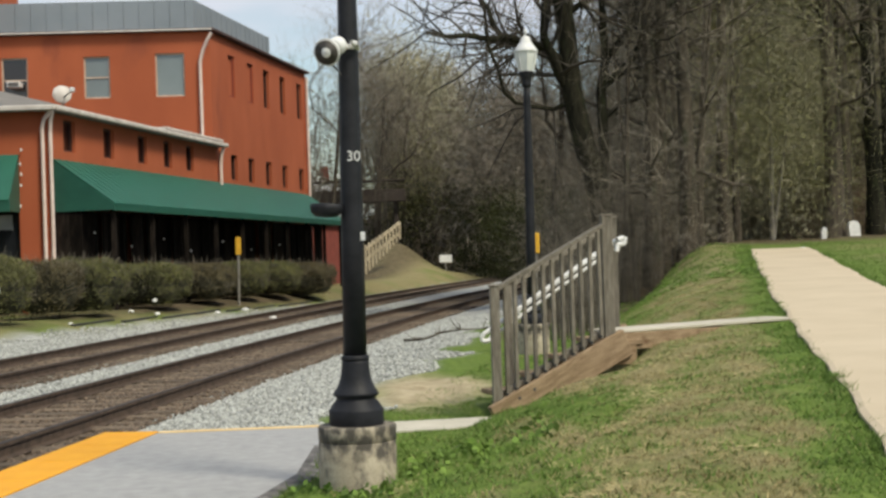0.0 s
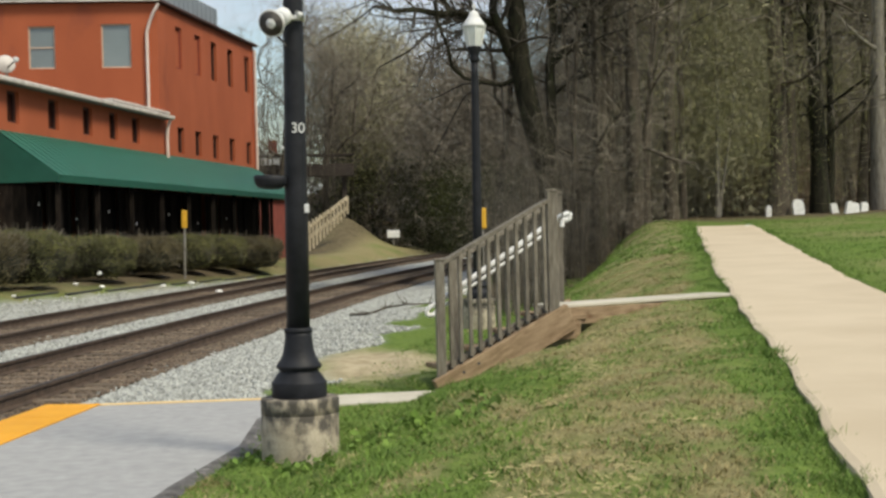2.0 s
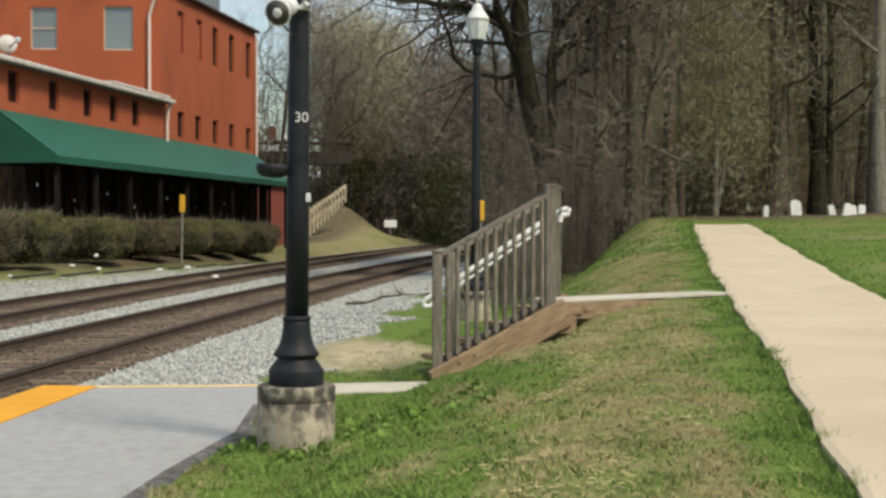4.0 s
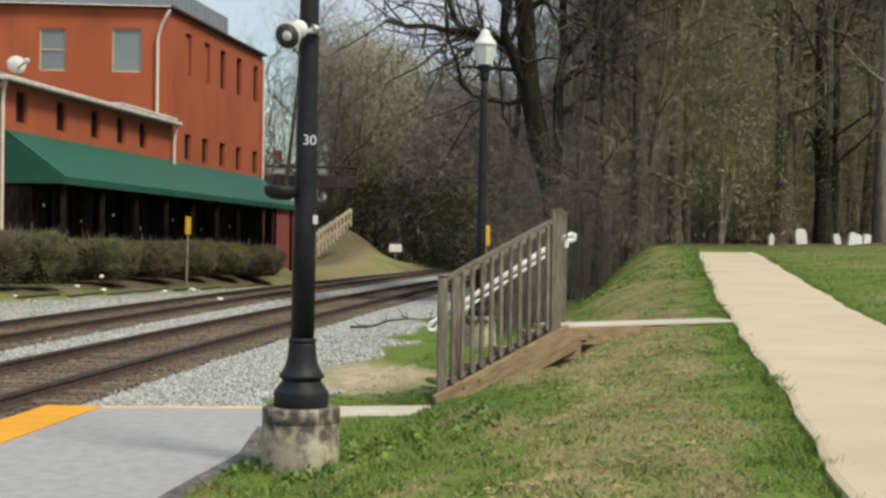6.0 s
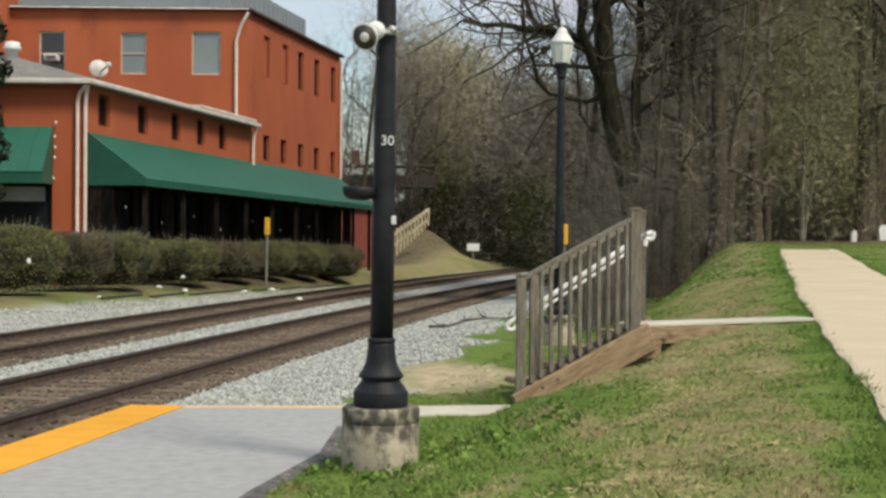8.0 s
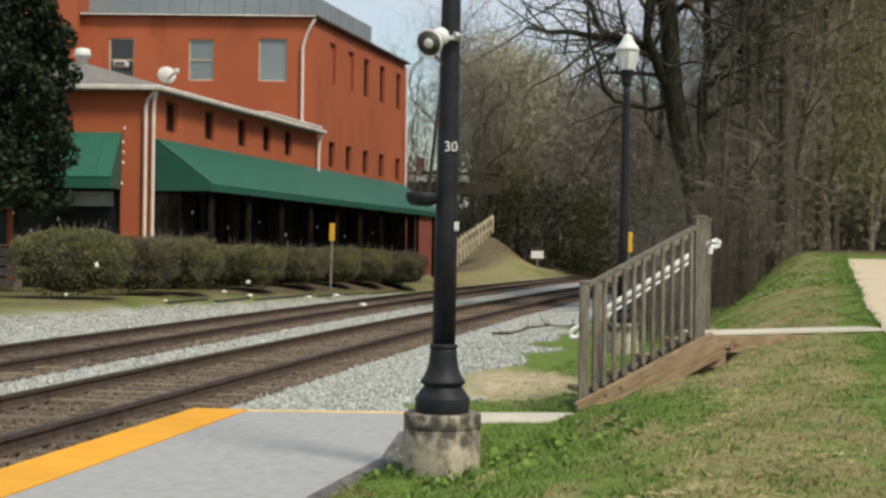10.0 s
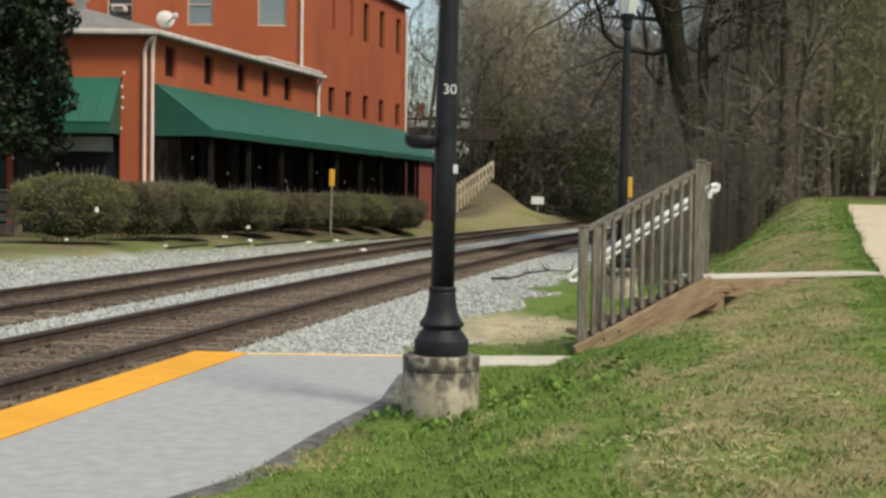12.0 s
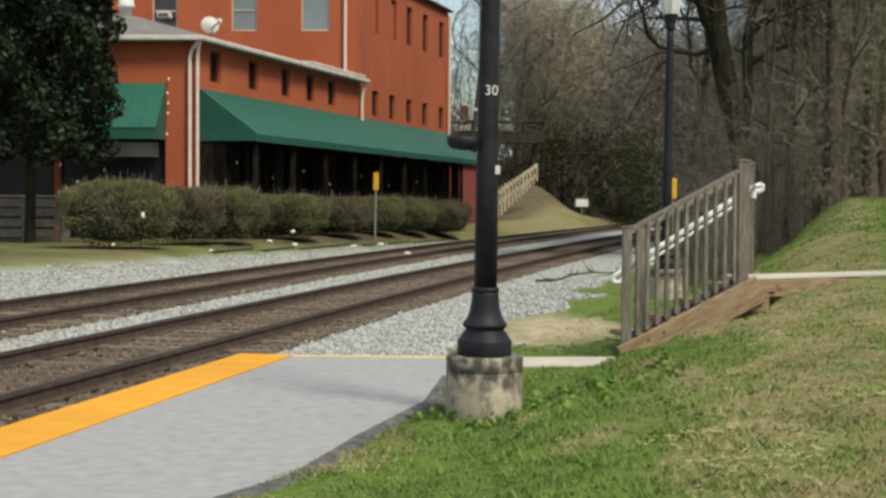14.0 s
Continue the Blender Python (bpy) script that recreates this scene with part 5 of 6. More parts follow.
def old_oak(x, y):
    """The large leaning double-stemmed tree behind the lamp."""
    rng = np.random.default_rng(77)
    out = {0: [], 1: [], 2: [], 3: []}
    z0 = on_land(x, y)
    main = [(0.75, 0, -0.3), (0.55, 0, 1.6), (0.30, 0, 3.2), (-0.12, 0, 4.7), (-0.42, 0, 6.3), (-0.55, 0, 8.2), (-0.85, 0.1, 11), (-1.2, 0.2, 14)]
    rad = [0.46, 0.39, 0.35, 0.33, 0.31, 0.28, 0.20, 0.10]
    second = [(0.42, 0.1, 3.7), (0.50, 0.1, 4.6), (0.46, 0.1, 6.2), (0.62, 0.1, 7.2), (0.58, 0.2, 9.5), (0.9, 0.2, 13)]
    rad2 = [0.15, 0.165, 0.15, 0.13, 0.10, 0.04]
    root = empty("oak_tree")
    tube_part("trunk", polyline([np.array(p) for p in main], rad), M_OAK, root, 12)
    tube_part("second_stem", polyline([np.array(p) for p in second], rad2), M_OAK, root, 9)
    limbs = [((-0.42, 0, 6.2), (-1.0, -0.1, 0.50), 4.6, 0.15), ((-0.40, 0, 6.9), (-1.0, 0.1, 0.25), 5.6, 0.11), ((-0.35, 0, 6.0), (-1.0, 0.3, 0.04), 4.8, 0.07), ((-0.5, 0, 7.0), (-0.9, 0.2, 0.55), 5.0, 0.13),
             ((0.5, 0.1, 6.4), (0.8, 0, 0.75), 4.0, 0.12), ((0.6, 0.1, 7.2), (0.9, 0.1, 0.35), 4.2, 0.11), ((0.5, 0.1, 5.4), (1.0, 0, 0.30), 3.4, 0.07), ((-0.6, 0, 8.5), (0.6, 0.1, 0.9), 4, 0.10),
             ((-0.6, 0, 8.6), (-0.9, 0.1, 0.6), 4.8, 0.11), ((-0.7, 0, 9.6), (-1, 0, 0.3), 4.6, 0.09), ((0.6, 0.2, 9.0), (1, 0, 0.5), 3.5, 0.08)]
    for p, d, ln, r in limbs:
        grow(rng, p, np.array(d) / np.linalg.norm(d), ln, r * 1.15, 1, out, 2, 0.03)
    tube_part("branchwork", out[1], M_OAK, root, 7)["kind"] = "stuff"
    v, f = tubes(out[2] + out[3], 3)
    np_mesh("crown", v, f, M_LIMB, root)["kind"] = "stuff"
    root.matrix_world = pose(x, y, z0)
    tagged(root, "large leaning oak with mossy trunk and bare limbs", "tree")


old_oak(6.42, 42.5)

def stemmed_tree(x, y, stems, seed, label, bark, twigs, limbs=8, first=2.2, reach=2.6):
    """Woodland tree with one or more crooked stems: (offset x, y, lean a metre in x, height, radius)."""
    rng = np.random.default_rng(seed)
    root = empty("woodland_tree")
    fine = {0: [], 1: [], 2: [], 3: []}
    for ox, oy, lean, h, r in stems:
        n = 9
        pts = [np.array([ox, oy, -0.3])]
        for i in range(1, n + 1):
            t = i / n
            pts.append(np.array([ox + lean * h * t + r * 0.55 * math.sin(4.2 * t + seed + ox * 9), oy + r * 0.5 * math.sin(5 * t + seed), h * t]))
        rad = [r * 1.28] + [r * (1.0 - 0.72 * (i / n)) for i in range(1, n + 1)]
        tube_part("trunk", polyline(pts, rad), bark, root, 10)
        for _ in range(limbs):
            t = first / h + (1 - first / h) * rng.random()
            i = min(int(t * n), n - 1)
            p = pts[i] + (pts[i + 1] - pts[i]) * (t * n - i)
            a = rng.uniform(0, 2 * np.pi)
            d = np.array([math.cos(a), math.sin(a), rng.uniform(0.1, 0.9)])
            grow(rng, p, d / np.linalg.norm(d), reach * rng.uniform(0.6, 1.3), r * 0.26, 1, fine, 2, 0.06)
    tube_part("branchwork", fine[1], bark, root, 5)["kind"] = "stuff"
    v, f = tubes(fine[2] + fine[3], 3)
    np_mesh("crown", v, f, twigs, root)["kind"] = "stuff"
    root.matrix_world = pose(x, y, on_land(x, y))
    return tagged(root, label, "tree", group="woodland trees along the bank")


stemmed_tree(8.55, 42.4, [(-0.35, 0, -0.012, 14, 0.27), (0.10, 0.2, 0.010, 15, 0.24), (0.55, -0.1, 0.035, 13, 0.29), (0.85, 0.3, 0.10, 9, 0.12)], 3, "clump of thick brown trunks at the bank top", M_BARK, M_TWIG, 9)
stemmed_tree(7.35, 42.0, [(0, 0, 0.03, 9, 0.10), (0.3, 0.2, -0.05, 8, 0.08)], 4, "slender brown tree beside the oak", M_BARK, M_TWIG, 8, 1.5, 1.8)
stemmed_tree(11.45, 46.6, [(0, 0, 0.004, 15, 0.22), (0.45, 0.4, 0.02, 13, 0.13)], 5, "dark straight tree among budding saplings", M_BARK, M_BRUSH, 8)
stemmed_tree(13.15, 47.3, [(0, 0, 0.01, 8, 0.085), (0.03, 0.05, 0.16, 6.5, 0.06)], 6, "pale forked sapling at the wood's edge", M_BARKPALE, M_WAND, 10, 2.4, 1.8)
stemmed_tree(14.3, 49.6, [(0, 0, -0.05, 9, 0.06), (0.5, 0.3, 0.06, 8, 0.05)], 7, "pale thin saplings with olive buds", M_BARKPALE, M_WAND, 10, 1.4, 1.8)
stemmed_tree(15.15, 47.2, [(0, 0, 0.006, 16, 0.34), (0.55, 0.5, -0.01, 15, 0.27)], 8, "two thick dark trunks close together", M_BARK, M_TWIG, 9)
stemmed_tree(16.72, 47.5, [(0, 0, 0.0, 15, 0.30), (0.5, 0.6, 0.015, 13, 0.16)], 9, "mossy dark tree near the headstones", M_OAK, M_TWIG, 9)
stemmed_tree(19.2, 48.4, [(0, 0, 0.014, 15, 0.31)], 10, "pale grey barked tree at the wood's edge", M_BARKPALE, M_TWIG, 9, 4.0)
stemmed_tree(10.35, 45.5, [(0, 0, 0.05, 12, 0.13), (-0.5, 0.3, -0.04, 11, 0.10)], 11, "thin grey-brown leaning tree on the bank top", M_BARK, M_BRUSH, 9)
stemmed_tree(21.6, 51.5, [(0, 0, 0.01, 14, 0.24)], 12, "bare grey-brown woodland tree behind headstones", M_BARK, M_TWIG, 9)


def thicket(name, spots, hmin, hmax, material, seed, label, twigs=10, thick=0.02, fan=0.35, sway=0.10):
    """Dense brush: thin stems, side branches and twigs in one mesh."""
    rng = np.random.default_rng(seed)
    n = len(spots)
    base = np.column_stack([spots[:, 0], spots[:, 1], land(spots[:, 0], spots[:, 1]) - 0.1])
    h = rng.uniform(hmin, hmax, n)
    lean = rng.normal(scale=sway, size=(n, 2))
    segs, K = [], 5
    bend = rng.normal(scale=0.05, size=(n, 2))
    def at(t):
        return base + np.column_stack([(lean[:, 0] * t + bend[:, 0] * t * t * 2) * h, (lean[:, 1] * t + bend[:, 1] * t * t) * h, t * h])
    for i in range(K):
        t0, t1 = np.full(n, i / K), np.full(n, (i + 1) / K)
        r = thick * (0.5 + h / hmax)
        segs.append(np.column_stack([at(t0), at(t1), r * (1 - 0.85 * t0), r * (1 - 0.85 * t1)]))
    for _ in range(twigs):
        t = rng.uniform(0.12, 0.98, n)
        p = at(t)
        a, up = rng.uniform(0, 2 * np.pi, n), rng.uniform(-0.1, 1.0, n)
        ln = h * rng.uniform(0.10, fan, n) * (1.15 - 0.7 * t)
        d = np.column_stack([np.cos(a), np.sin(a), up])
        q = p + d * ln[:, None]
        segs.append(np.column_stack([p, q, thick * 0.40 * np.ones(n), thick * 0.16 * np.ones(n)]))
        for _k in range(3):
            u = rng.uniform(0.3, 1.0, n)[:, None]
            p2 = p + (q - p) * u
            d2 = d + rng.normal(scale=0.7, size=(n, 3))
            q2 = p2 + d2 * (ln * rng.uniform(0.25, 0.55, n))[:, None]
            segs.append(np.column_stack([p2, q2, thick * 0.22 * np.ones(n), thick * 0.10 * np.ones(n)]))
    v, f = tubes(np.concatenate(segs), 3)
    ob = np_mesh(name, v, f, material)
    return tagged(ob, label, "brush", kind="stuff")


def scatter(rng, n, fn):
    """n spots from a plan rule fn(u, v) -> x, y."""
    u, v = rng.random(n), rng.random(n)
    x, y = fn(u, v)
    return np.column_stack([x, y])


rs = np.random.default_rng(9)
# right of the line: the bank wood, from the bank top back
S1 = scatter(rs, 260, lambda u, v: (path_mid(44.5 + 11 * v) - 5.2 + u * (3.6 + 16 * v), 44.5 + 11 * v + 0.22 * u * 14))
thicket("wood_brush", S1, 1.2, 6.5, M_BRUSH, 21, "grey-brown leafless brush along the bank top", 17, 0.018, 0.5)
S2 = scatter(rs, 340, lambda u, v: (0.205 * (52 + 26 * v) + 29 * u, 52 + 26 * v))
thicket("wood_brush", S2, 6.0, 15.0, M_BRUSH, 22, "dense leafless saplings filling the wood", 18, 0.032, 0.35, 0.17)
S3 = scatter(rs, 360, lambda u, v: (0.215 * (80 + 40 * v) + 48 * u, 80 + 40 * v))
thicket("wood_brush", S3, 10.0, 20.0, M_TWIG, 23, "tall distant leafless trees behind the wood", 14, 0.08, 0.35, 0.15)
# around the bend of the line
S4 = scatter(rs, 420, lambda u, v: (track_b(70 + 60 * v) + 5.0 + u * 14, 70 + 60 * v))
thicket("wood_brush", S4, 4.0, 11.0, M_FAR, 24, "brown brush on the cutting beside the line", 13, 0.05)
S5 = scatter(rs, 760, lambda u, v: (1.2 + 31 * u ** 0.8, 120 + 44 * v))
thicket("wood_brush", S5, 5.0, 10.5, M_FAR, 25, "leafless trees beyond the bend of the line", 16, 0.07)
S6 = scatter(rs, 70, lambda u, v: (-14 + 16 * u, 108 + 22 * v))
thicket("wood_brush", S6, 7.0, 16.0, M_FAR, 26, "thin leafless trees behind the warehouse", 14, 0.055)
S10 = scatter(rs, 80, lambda u, v: (4.4 + 3.4 * u, 38.5 + 3.6 * v))
thicket("wood_brush", S10, 1.4, 5.0, M_FAR, 29, "tangled brown brush round the oak", 16, 0.013, 0.5)
S7 = scatter(rs, 260, lambda u, v: (path_mid(24 + 15 * v) - 4.4 + 1.0 * u - 0.8 * v, 25 + 15 * v))
thicket("wood_brush", S7, 0.6, 2.2, M_FAR, 27, "low brown brush along the cutting foot", 8, 0.012)


def haze(name, n, fn, size, material, seed, label):
    rng = np.random.default_rng(seed)
    p = fn(rng, n)
    v, f = leaves(p, size, rng)
    tagged(np_mesh(name, v, f, material), label, "foliage", kind="stuff")


def clumped(rng, n, x0, x1, y0, y1, z0, z1, clumps, spread):
    c = np.column_stack([rng.uniform(x0, x1, clumps), rng.uniform(y0, y1, clumps), rng.uniform(z0, z1, clumps)])
    c[:, 2] += land(c[:, 0], c[:, 1])
    p = c[rng.integers(0, clumps, n)] + rng.normal(scale=spread, size=(n, 3))
    return p


S8 = scatter(rs, 170, lambda u, v: (11.2 + 5.0 * u, 48.6 + 9 * v))
thicket("wood_brush", S8, 3.0, 10.0, M_WAND, 28, "pale olive budding saplings at the wood's edge", 20, 0.015, 0.4, 0.16)
def slivers(name, n, fn, size, material, seed, label):
    """Fine leafless twigs pointing every way."""
    rng = np.random.default_rng(seed)
    v, f = leaves(fn(rng, n), size, rng, -0.35, 0.05)
    tagged(np_mesh(name, v, f, material), label, "twigs", kind="stuff")


slivers("fine_twigs", 60000, lambda r, n: clumped(r, n, 9.5, 24, 50, 64, 0.5, 15, 150, 1.3), 0.40, M_BRUSH, 81, "fine grey-brown twigs through the wood")
slivers("fine_twigs", 26000, lambda r, n: clumped(r, n, 11, 15.8, 50, 56, 0.5, 11, 70, 0.9), 0.32, M_WAND, 82, "fine olive twigs of the budding saplings")
slivers("fine_twigs", 10000, lambda r, n: clumped(r, n, 5.0, 10.5, 42, 48, 0.2, 5.5, 60, 0.6), 0.28, M_BRUSH, 83, "fine brown twigs round the oak")
slivers("fine_twigs", 80000, lambda r, n: clumped(r, n, 7.0, 23, 103, 119, 2, 13.5, 230, 1.4), 0.9, M_TWIG, 84, "fine brown twigs over the cutting")
slivers("fine_twigs", 24000, lambda r, n: clumped(r, n, 0.8, 7.5, 124, 138, 6, 17, 55, 1.6), 1.1, M_WAND, 85, "pale olive twigs beyond the bend")
slivers("fine_twigs", 9000, lambda r, n: clumped(r, n, 13.6, 17.5, 48.5, 51, 0.0, 1.6, 40, 0.5), 0.28, M_RUSSET, 86, "russet tangled brush at the wood edge")
slivers("fine_twigs", 13000, lambda r, n: clumped(r, n, 7.7, 9.9, 41.5, 43.2, 0.2, 12, 60, 0.45), 0.24, M_TWIG, 87, "fine brown twigs round the trunk clump")
slivers("fine_twigs", 60000, lambda r, n: clumped(r, n, 10.6, 14.8, 46.5, 49.5, 0.5, 12, 110, 0.8), 0.27, M_WAND, 88, "pale olive twigs before the wood")
haze("spring_buds", 56000, lambda r, n: clumped(r, n, 10.4, 15.0, 46.0, 50.0, 2.0, 13, 150, 0.8), 0.060, M_BUD, 58, "fresh olive buds at the wood's edge")
haze("spring_buds", 40000, lambda r, n: clumped(r, n, 12, 19, 47, 57, 0.8, 8, 90, 0.8), 0.050, M_BUD, 51, "olive spring buds on the wood's saplings")
haze("spring_buds", 34000, lambda r, n: clumped(r, n, 13, 36, 54, 78, 2, 13, 120, 1.2), 0.075, M_BUD, 52, "olive spring buds deep in the wood")
haze("spring_buds", 26000, lambda r, n: clumped(r, n, -3, 9, 120, 140, 4, 13, 60, 1.6), 0.13, M_BUD, 53, "olive spring buds beyond the bend")
haze("evergreen_scrub", 36000, lambda r, n: clumped(r, n, 8.0, 16.5, 92, 112, 0.0, 5.5, 80, 0.8), 0.15, M_IVY, 54, "dark evergreen scrub in the cutting")
haze("evergreen_scrub", 24000, lambda r, n: clumped(r, n, 6.2, 11.5, 104, 116, 0.3, 6.0, 60, 0.85), 0.15, M_IVY, 57, "tall dark evergreens beyond the cutting")
haze("evergreen_scrub", 9000, lambda r, n: clumped(r, n, -2, 9, 118, 126, 1.0, 7.0, 40, 0.9), 0.20, M_IVY, 55, "dark evergreen scrub behind the mound")


# ---- graveyard stones beyond the field ----
def headstone(x, y, w, h, lean, seed):
    z = on_land(x, y)
    bm = bmesh.new()
    prof = [(-w / 2, 0), (w / 2, 0), (w / 2, h * 0.72), (w * 0.36, h * 0.92), (0, h), (-w * 0.36, h * 0.92), (-w / 2, h * 0.72)]
    a = [bm.verts.new((px, -0.07, pz)) for px, pz in prof]
    b = [bm.verts.new((px, 0.07, pz)) for px, pz in prof]
    bm.faces.new(a)
    bm.faces.new(list(reversed(b)))
    for i in range(len(prof)):
        j = (i + 1) % len(prof)
        bm.faces.new((a[j], a[i], b[i], b[j]))
    ob = part("headstone", bm, M_LITTER)
    ob.matrix_world = pose(x, y, z - 0.04, 0, lean, seed * 3)
    tagged(ob, "white weathered headstone on grass among trees", "headstone", group="white headstones")


for i, (x, w, h, lean) in enumerate(((14.62, 0.20, 0.50, 3), (15.72, 0.44, 0.64, -6), (17.02, 0.26, 0.46, -12), (17.30, 0.26, 0.54, 12), (17.62, 0.34, 0.44, -5), (17.98, 0.30, 0.40, 9), (19.4, 0.36, 0.42, 2), (20.1, 0.34, 0.38, -4))):
    headstone(x, 46.5 + 0.2 * (i % 3), w * 0.85, h * 0.85, lean, i)


# ---- fallen branch on the ballast ----
def fallen_branch():
    rng = np.random.default_rng(8)
    out = {0: [], 1: [], 2: [], 3: []}
    pts = [(0.55, 28.4, -0.14), (0.9, 28.0, -0.12), (1.25, 28.4, -0.02), (1.65, 28.2, 0.04), (2.1, 28.5, 0.02)]
    rows = polyline([np.array(p) for p in pts], [0.028, 0.025, 0.022, 0.018, 0.01])
    for i in range(14):
        p = np.array(pts[1 + i % 4])
        d = np.array([rng.uniform(-1, 1), rng.uniform(-0.5, 0.5), rng.uniform(0.0, 0.55)])
        rows += polyline([p, p + d * 0.2, p + d * 0.38 + rng.normal(scale=0.05, size=3)], [0.014, 0.009, 0.004])
    ob = tube_part("fallen_branch", rows, M_BARK, None, 5)
    tagged(ob, "dead forked branch lying on the gravel", "branch")


fallen_branch()


# ---- grass, weeds and loose stones ----
def blades(name, n, x_of, y0, y1, keep, height, width, material, seed, label):
    rng = np.random.default_rng(seed)
    y = y0 + (y1 - y0) * rng.random(n) ** 1.5
    x = x_of(rng, y)
    ok = keep(rng, x, y)
    x, y = x[ok], y[ok]
    n = len(x)
    z = land(x, y) - 0.005
    a = rng.uniform(0, 2 * np.pi, n)
    h = height * rng.uniform(0.5, 1.4, n) * (1.0 + 0.55 * wave(x, y, 8.0, 1.1) + 0.25 * wave(x, y, 21.0, 0.2))
    w = width * rng.uniform(0.7, 1.3, n)
    tip = np.column_stack([x + np.cos(a * 3.1) * h * 0.7, y + np.sin(a * 3.1) * h * 0.7, z + h * rng.uniform(0.5, 1.0, n)])
    p0 = np.column_stack([x - np.cos(a) * w, y - np.sin(a) * w, z])
    p1 = np.column_stack([x + np.cos(a) * w, y + np.sin(a) * w, z])
    v = np.stack([p0, p1, tip], 1).reshape(-1, 3)
    f = (np.arange(n) * 3)[:, None] + np.array([[0, 1, 2]])
    tagged(np_mesh(name, v, f, material), label, "grass", kind="stuff")


def off_hard(x, y):
    """True off the footpath, platform, walk, steps and ballast."""
    ok = np.abs(x - path_mid(y)) > 0.70
    plat = np.interp(y, [-10, 5.5, 6.72, 8.6, 10.1, 13.05, 13.06], [-1.5, -1.5, -1.29, -0.81, -0.48, -0.44, -9])
    ok &= (x > plat) & ~((y > 12.28) & (y < 13.0) & (x < 1.0))
    ok &= ~((y > 13.65 + (x - 1.1) * 0.36) & (y < 14.9 + (x - 1.1) * 0.36) & (x > 1.0) & (x < 4.45))
    ok &= (sandy(x, y) < 0.45) | (np.sin(x * 57 + y * 91) > 0.93)
    ok &= x - track_b(y) > 3.7 + 0.5 * wave(x, y, 1.9, 0.4)
    return ok


near_x = lambda r, y: path_mid(y) - 0.6 - r.random(len(y)) * 4.3
far_x = lambda r, y: path_mid(y) + 0.75 + r.random(len(y)) ** 1.3 * 14
blades("grass", 230000, near_x, 4.5, 26, lambda r, x, y: off_hard(x, y) & (r.random(len(x)) > dryness(x, y) * 1.15), 0.030, 0.0048, M_GRASS, 61, "short green spring grass on the bank")
blades("dry_grass", 190000, near_x, 4.5, 26, lambda r, x, y: off_hard(x, y) & (r.random(len(x)) < dryness(x, y) * 1.1), 0.030, 0.0046, M_STRAW, 62, "dry straw-coloured grass patches on the bank")
blades("grass", 90000, far_x, 8, 44, lambda r, x, y: off_hard(x, y) & (r.random(len(x)) > dryness(x, y) * 0.8), 0.038, 0.009, M_GRASS, 63, "bright green grass beyond the footpath")
blades("grass", 15000, lambda r, y: path_mid(y) - 0.71 - np.abs(r.normal(scale=0.10, size=len(y))), 4.5, 24, lambda r, x, y: off_hard(x, y) & (r.random(len(x)) < 0.55 + 0.5 * wave(x, y, 3.0, 0.8)), 0.048, 0.005, M_GRASS, 64, "longer grass fringing the footpath edge")
blades("grass", 26000, lambda r, y: path_mid(y) - 0.6 - r.random(len(y)) * 4.6, 25, 43, lambda r, x, y: off_hard(x, y) & (r.random(len(x)) > dryness(x, y)), 0.055, 0.013, M_GRASS, 78, "green grass on the far bank top")
blades("grass", 5000, lambda r, y: path_mid(y) + 0.78 + np.abs(r.normal(scale=0.08, size=len(y))), 8, 34, lambda r, x, y: off_hard(x, y), 0.07, 0.007, M_GRASS, 69, "longer grass along the field side of the footpath")
blades("grass", 60000, lambda r, y: -1.6 + 4.2 * r.random(len(y)), 5.0, 14.0, lambda r, x, y: off_hard(x, y) & (r.random(len(x)) < 0.8 * np.exp(-((x - 0.25) / 0.8) ** 2 - ((y - 9.4) / 2.4) ** 2) * (0.6 + 0.6 * wave(x, y, 5.0))) & (np.hypot(x + 0.137, y - 9.5) > 0.27), 0.055, 0.007, M_GRASS, 65, "lush clumps of grass round the pier")


blades("dry_grass", 14000, lambda r, y: np.interp(y, [5.5, 6.72, 8.6, 10.1], [-1.46, -1.25, -0.76, -0.44]) + np.abs(r.normal(scale=0.20, size=len(y))), 5.2, 9.3, lambda r, x, y: off_hard(x, y) & (wave(x, y, 4.0, 1.0) + 0.3 > r.random(len(x))), 0.028, 0.006, M_STRAW, 68, "dry leaf and straw litter along the platform edge")


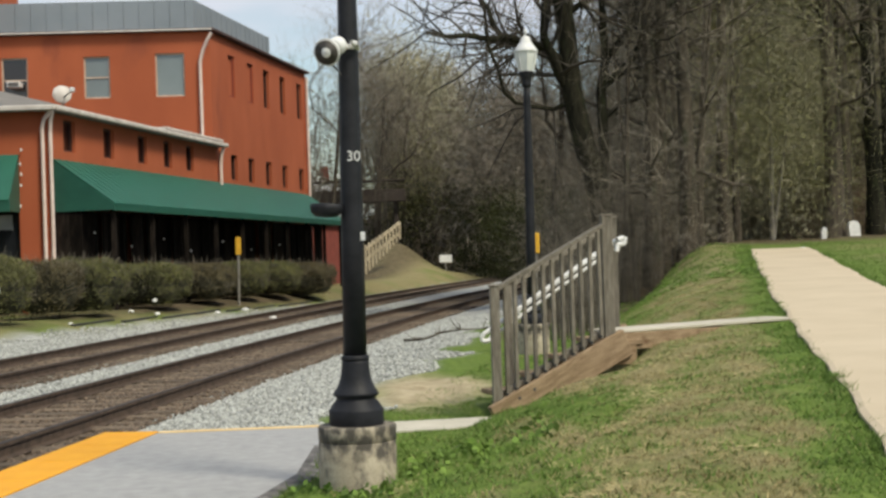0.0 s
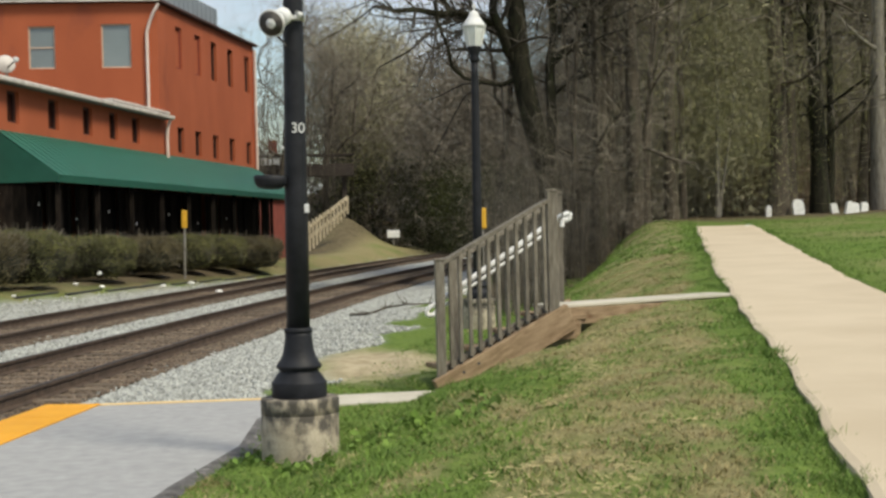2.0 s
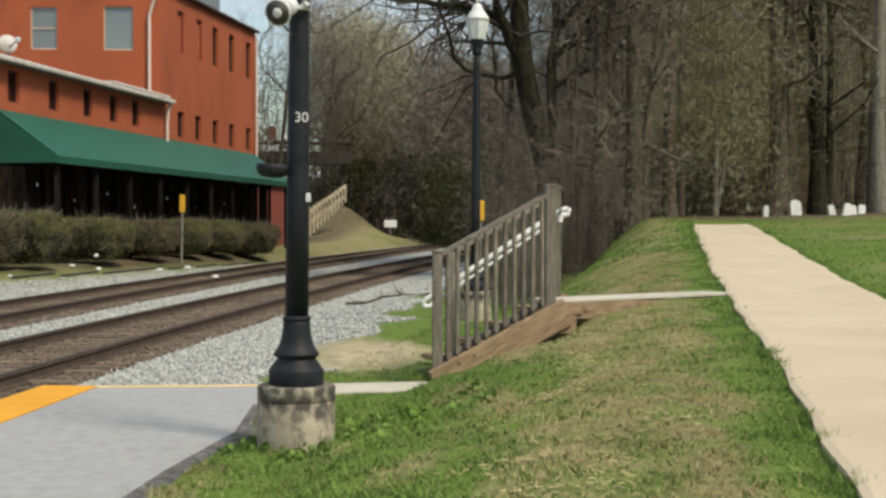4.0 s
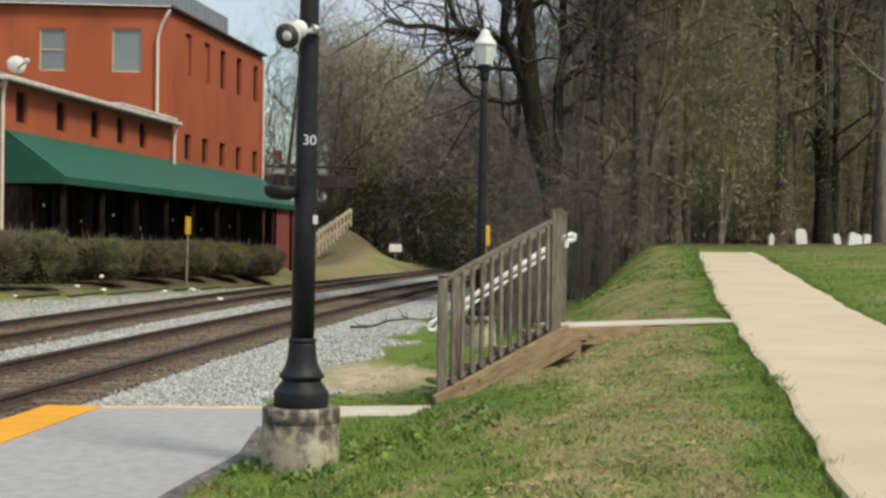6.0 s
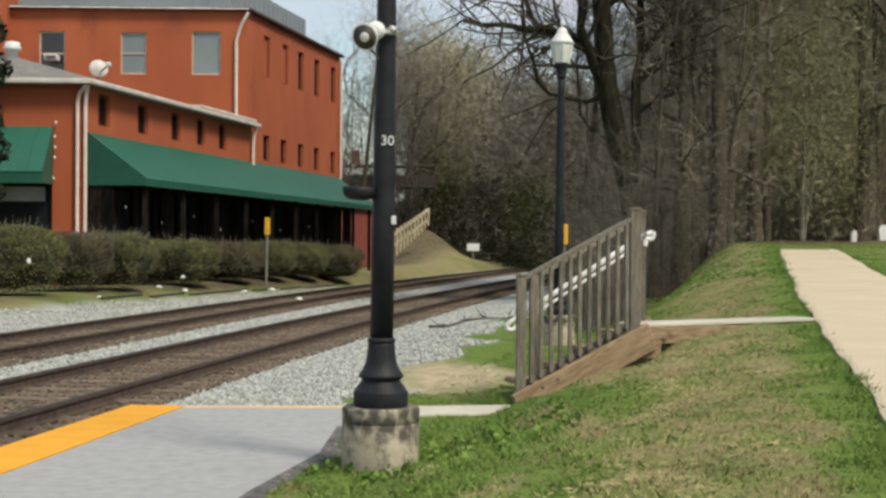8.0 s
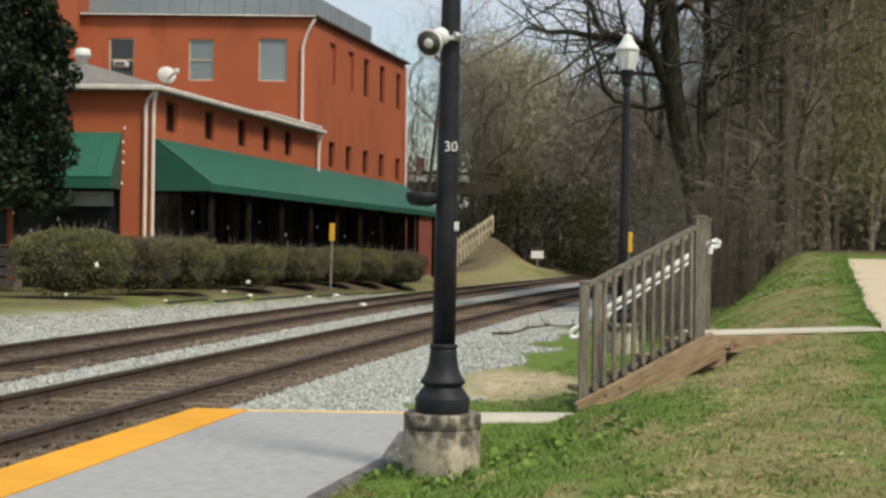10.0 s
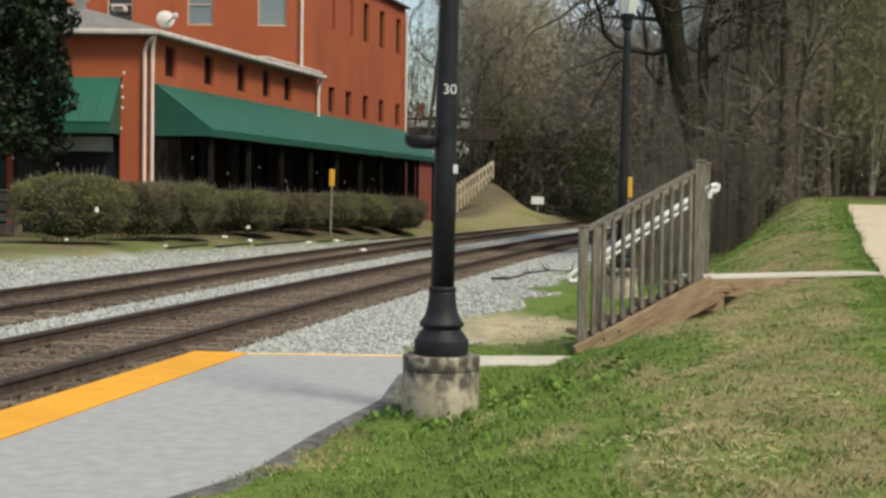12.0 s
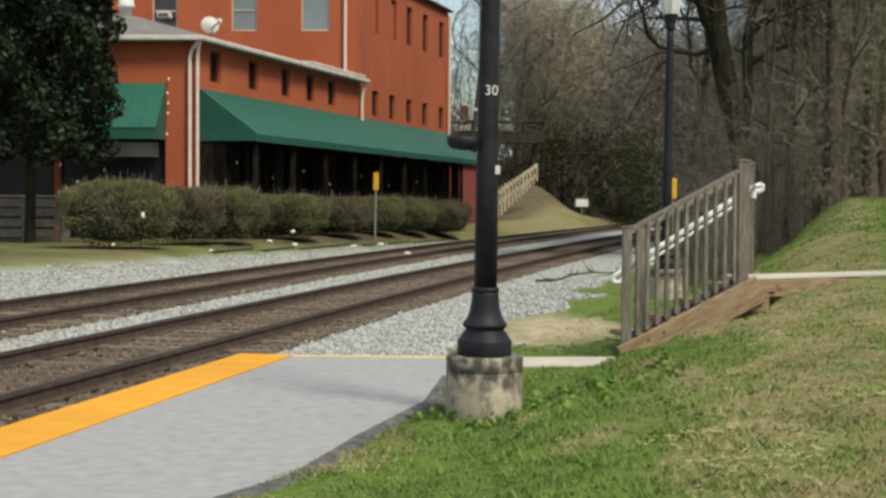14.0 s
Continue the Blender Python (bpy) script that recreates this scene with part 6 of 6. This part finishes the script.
def straw_streaks():
    """Pale flattened straw left in drifts across the bank."""
    rng = np.random.default_rng(66)
    pts = []
    for _ in range(18):
        y = 5.6 + 9.5 * rng.random() ** 1.2
        x = float(path_mid(y)) - 0.9 - 1.5 * rng.random()
        ln, a = rng.uniform(0.2, 0.7), rng.uniform(-0.35, 0.45)
        if rng.random() < 0.6:
            x, ln, a = float(path_mid(y)) - 0.75 - rng.uniform(0.5, 1.5), rng.uniform(0.3, 0.8), rng.uniform(1.05, 1.45)
        k = int(150 * ln)
        t, w = rng.uniform(-1, 1, k) * rng.uniform(0.3, 1, k), rng.normal(scale=0.07, size=k)
        pts.append(np.column_stack([x + ln * t * math.cos(a) - w * math.sin(a), y + ln * t * math.sin(a) + w + 0.05 * np.sin(t * 5)]))
    p = np.concatenate(pts)
    p = p[off_hard(p[:, 0], p[:, 1])]
    n = len(p)
    z = land(p[:, 0], p[:, 1]) + rng.uniform(0.01, 0.036, n)
    c = np.column_stack([p, z])
    d = np.column_stack([rng.normal(scale=1, size=n), rng.normal(scale=0.8, size=n), rng.normal(scale=0.3, size=n)])
    d = d / np.linalg.norm(d, axis=1, keepdims=True) * rng.uniform(0.008, 0.022, (n, 1))
    s = np.array([0, 0.003, 0.0015])
    v = np.stack([c - d - s, c + d - s, c + d + s, c - d + s], 1).reshape(-1, 3)
    f = (np.arange(n) * 4)[:, None] + np.array([[0, 1, 2, 3]])
    tagged(np_mesh("straw", v, f, M_STRAW), "pale drifts of flattened straw on the bank", "straw", kind="stuff")


straw_streaks()


def weeds():
    """Broad-leaved weeds by the lamp pier."""
    rng = np.random.default_rng(67)
    n = 70
    a, r = rng.uniform(0, 2 * np.pi, n), 0.30 + np.abs(rng.normal(scale=0.30, size=n))
    x, y = -0.137 + 0.25 + r * np.cos(a) * 1.1, 9.35 + r * np.sin(a) * 0.9
    ok = off_hard(x, y) & (np.hypot(x + 0.137, y - 9.5) > 0.29)
    x, y = x[ok], y[ok]
    pts = np.repeat(np.column_stack([x, y, land(x, y) + 0.03]), 7, axis=0) + rng.normal(scale=(0.035, 0.035, 0.015), size=(len(x) * 7, 3))
    v, f = leaves(pts, 0.055, rng, 0.0, 0.7)
    tagged(np_mesh("weeds", v, f, M_GRASS), "low broad-leaved weeds round the concrete pier", "weeds", kind="stuff")


weeds()


def stones(name, n, fn, size, material, seed, label, lift=0.0):
    rng = np.random.default_rng(seed)
    x, y = fn(rng, n)
    plat = (x > np.interp(y, [-10, 13.0, 13.05], [-5.6, -2.5, 99])) & (y < 13.05)
    ok = ~plat & (np.abs(np.abs(x - track_b(y)) - 0.755) > 0.10) & (np.abs(np.abs(x - track_a(y)) - 0.755) > 0.10)
    ok &= sandy(x, y) < 0.5
    ok &= x - track_a(y) > -yard_edge(y) + 0.25 + 0.25 * wave(x, y, 1.9, 0.4)
    ok &= (x - track_b(y)) < 3.7 + 0.5 * wave(x, y, 1.9, 0.4)
    x, y = x[ok], y[ok]
    n = len(x)
    z = land(x, y) + lift
    s = size * rng.uniform(0.5, 1.35, n)
    octa = np.array([[1, 0, 0], [-1, 0, 0], [0, 1, 0], [0, -1, 0], [0, 0, 1], [0, 0, -1]], float)
    jit = octa[None] * rng.uniform(0.55, 1.25, (n, 6, 1)) + rng.normal(scale=0.22, size=(n, 6, 3))
    a = rng.uniform(0, 2 * np.pi, n)
    ca, sa = np.cos(a)[:, None], np.sin(a)[:, None]
    jx, jy = jit[..., 0] * ca - jit[..., 1] * sa, jit[..., 0] * sa + jit[..., 1] * ca
    v = np.stack([jx, jy, jit[..., 2] * 0.75], -1) * s[:, None, None] + np.column_stack([x, y, z + s * 0.25])[:, None, :]
    tri = np.array([[0, 2, 4], [2, 1, 4], [1, 3, 4], [3, 0, 4], [2, 0, 5], [1, 2, 5], [3, 1, 5], [0, 3, 5]])
    f = (np.arange(n) * 6)[:, None, None] + tri[None]
    tagged(np_mesh(name, v.reshape(-1, 3), f.reshape(-1, 3), material), label, "ballast stones", kind="stuff")


def band(centre, lo, hi, y0, y1, power=1.6):
    def fn(rng, n):
        y = y0 + (y1 - y0) * rng.random(n) ** power
        return centre(y) + rng.uniform(lo, hi, n), y
    return fn


stones("ballast", 56000, band(track_b, 1.1, 4.2, 11.5, 40), 0.026, M_STONE, 71, "loose grey ballast stones beside the near track")
stones("ballast", 38000, band(track_b, -2.9, -1.0, 9, 55), 0.028, M_STONE, 72, "loose grey ballast stones between the tracks")
stones("ballast", 26000, band(track_a, -3.6, -1.2, 16, 60), 0.030, M_STONE, 73, "loose grey ballast stones beside the far track")
stones("ballast", 34000, band(track_b, -1.35, 1.35, 8, 50), 0.030, M_BROWNSTONE, 74, "rust-stained ballast between the sleepers", 0.020)
stones("ballast", 20000, band(track_a, -1.35, 1.35, 15, 60), 0.030, M_BROWNSTONE, 75, "rust-stained ballast of the far track", 0.020)


# ---- sleepers, each a piece of its track ----
def sleepers(root, centre, y0, n):
    first = None
    rng = random.Random(3)
    for i in range(n):
        y = y0 + i * 0.53
        slope = float(centre(y + 0.5) - centre(y - 0.5))
        if first is None:
            bm = bmesh.new()
            add_box(bm, (0, 0, -0.30), (2.5, 0.22, 0.15), None, 0.012)
            first = part("sleeper", bm, M_TIE, root)
            ob = first
        else:
            ob = new("sleeper", first.data)
            ob.parent = root
        ob.matrix_basis = pose(float(centre(y)) + rng.uniform(-0.05, 0.05), y, rng.uniform(-0.012, 0.012), 0, 0, -math.degrees(math.atan(slope)) + rng.uniform(-1.5, 1.5))


sleepers(TRACK_B, track_b, 4.0, 150)
sleepers(TRACK_A, track_a, 10.0, 150)
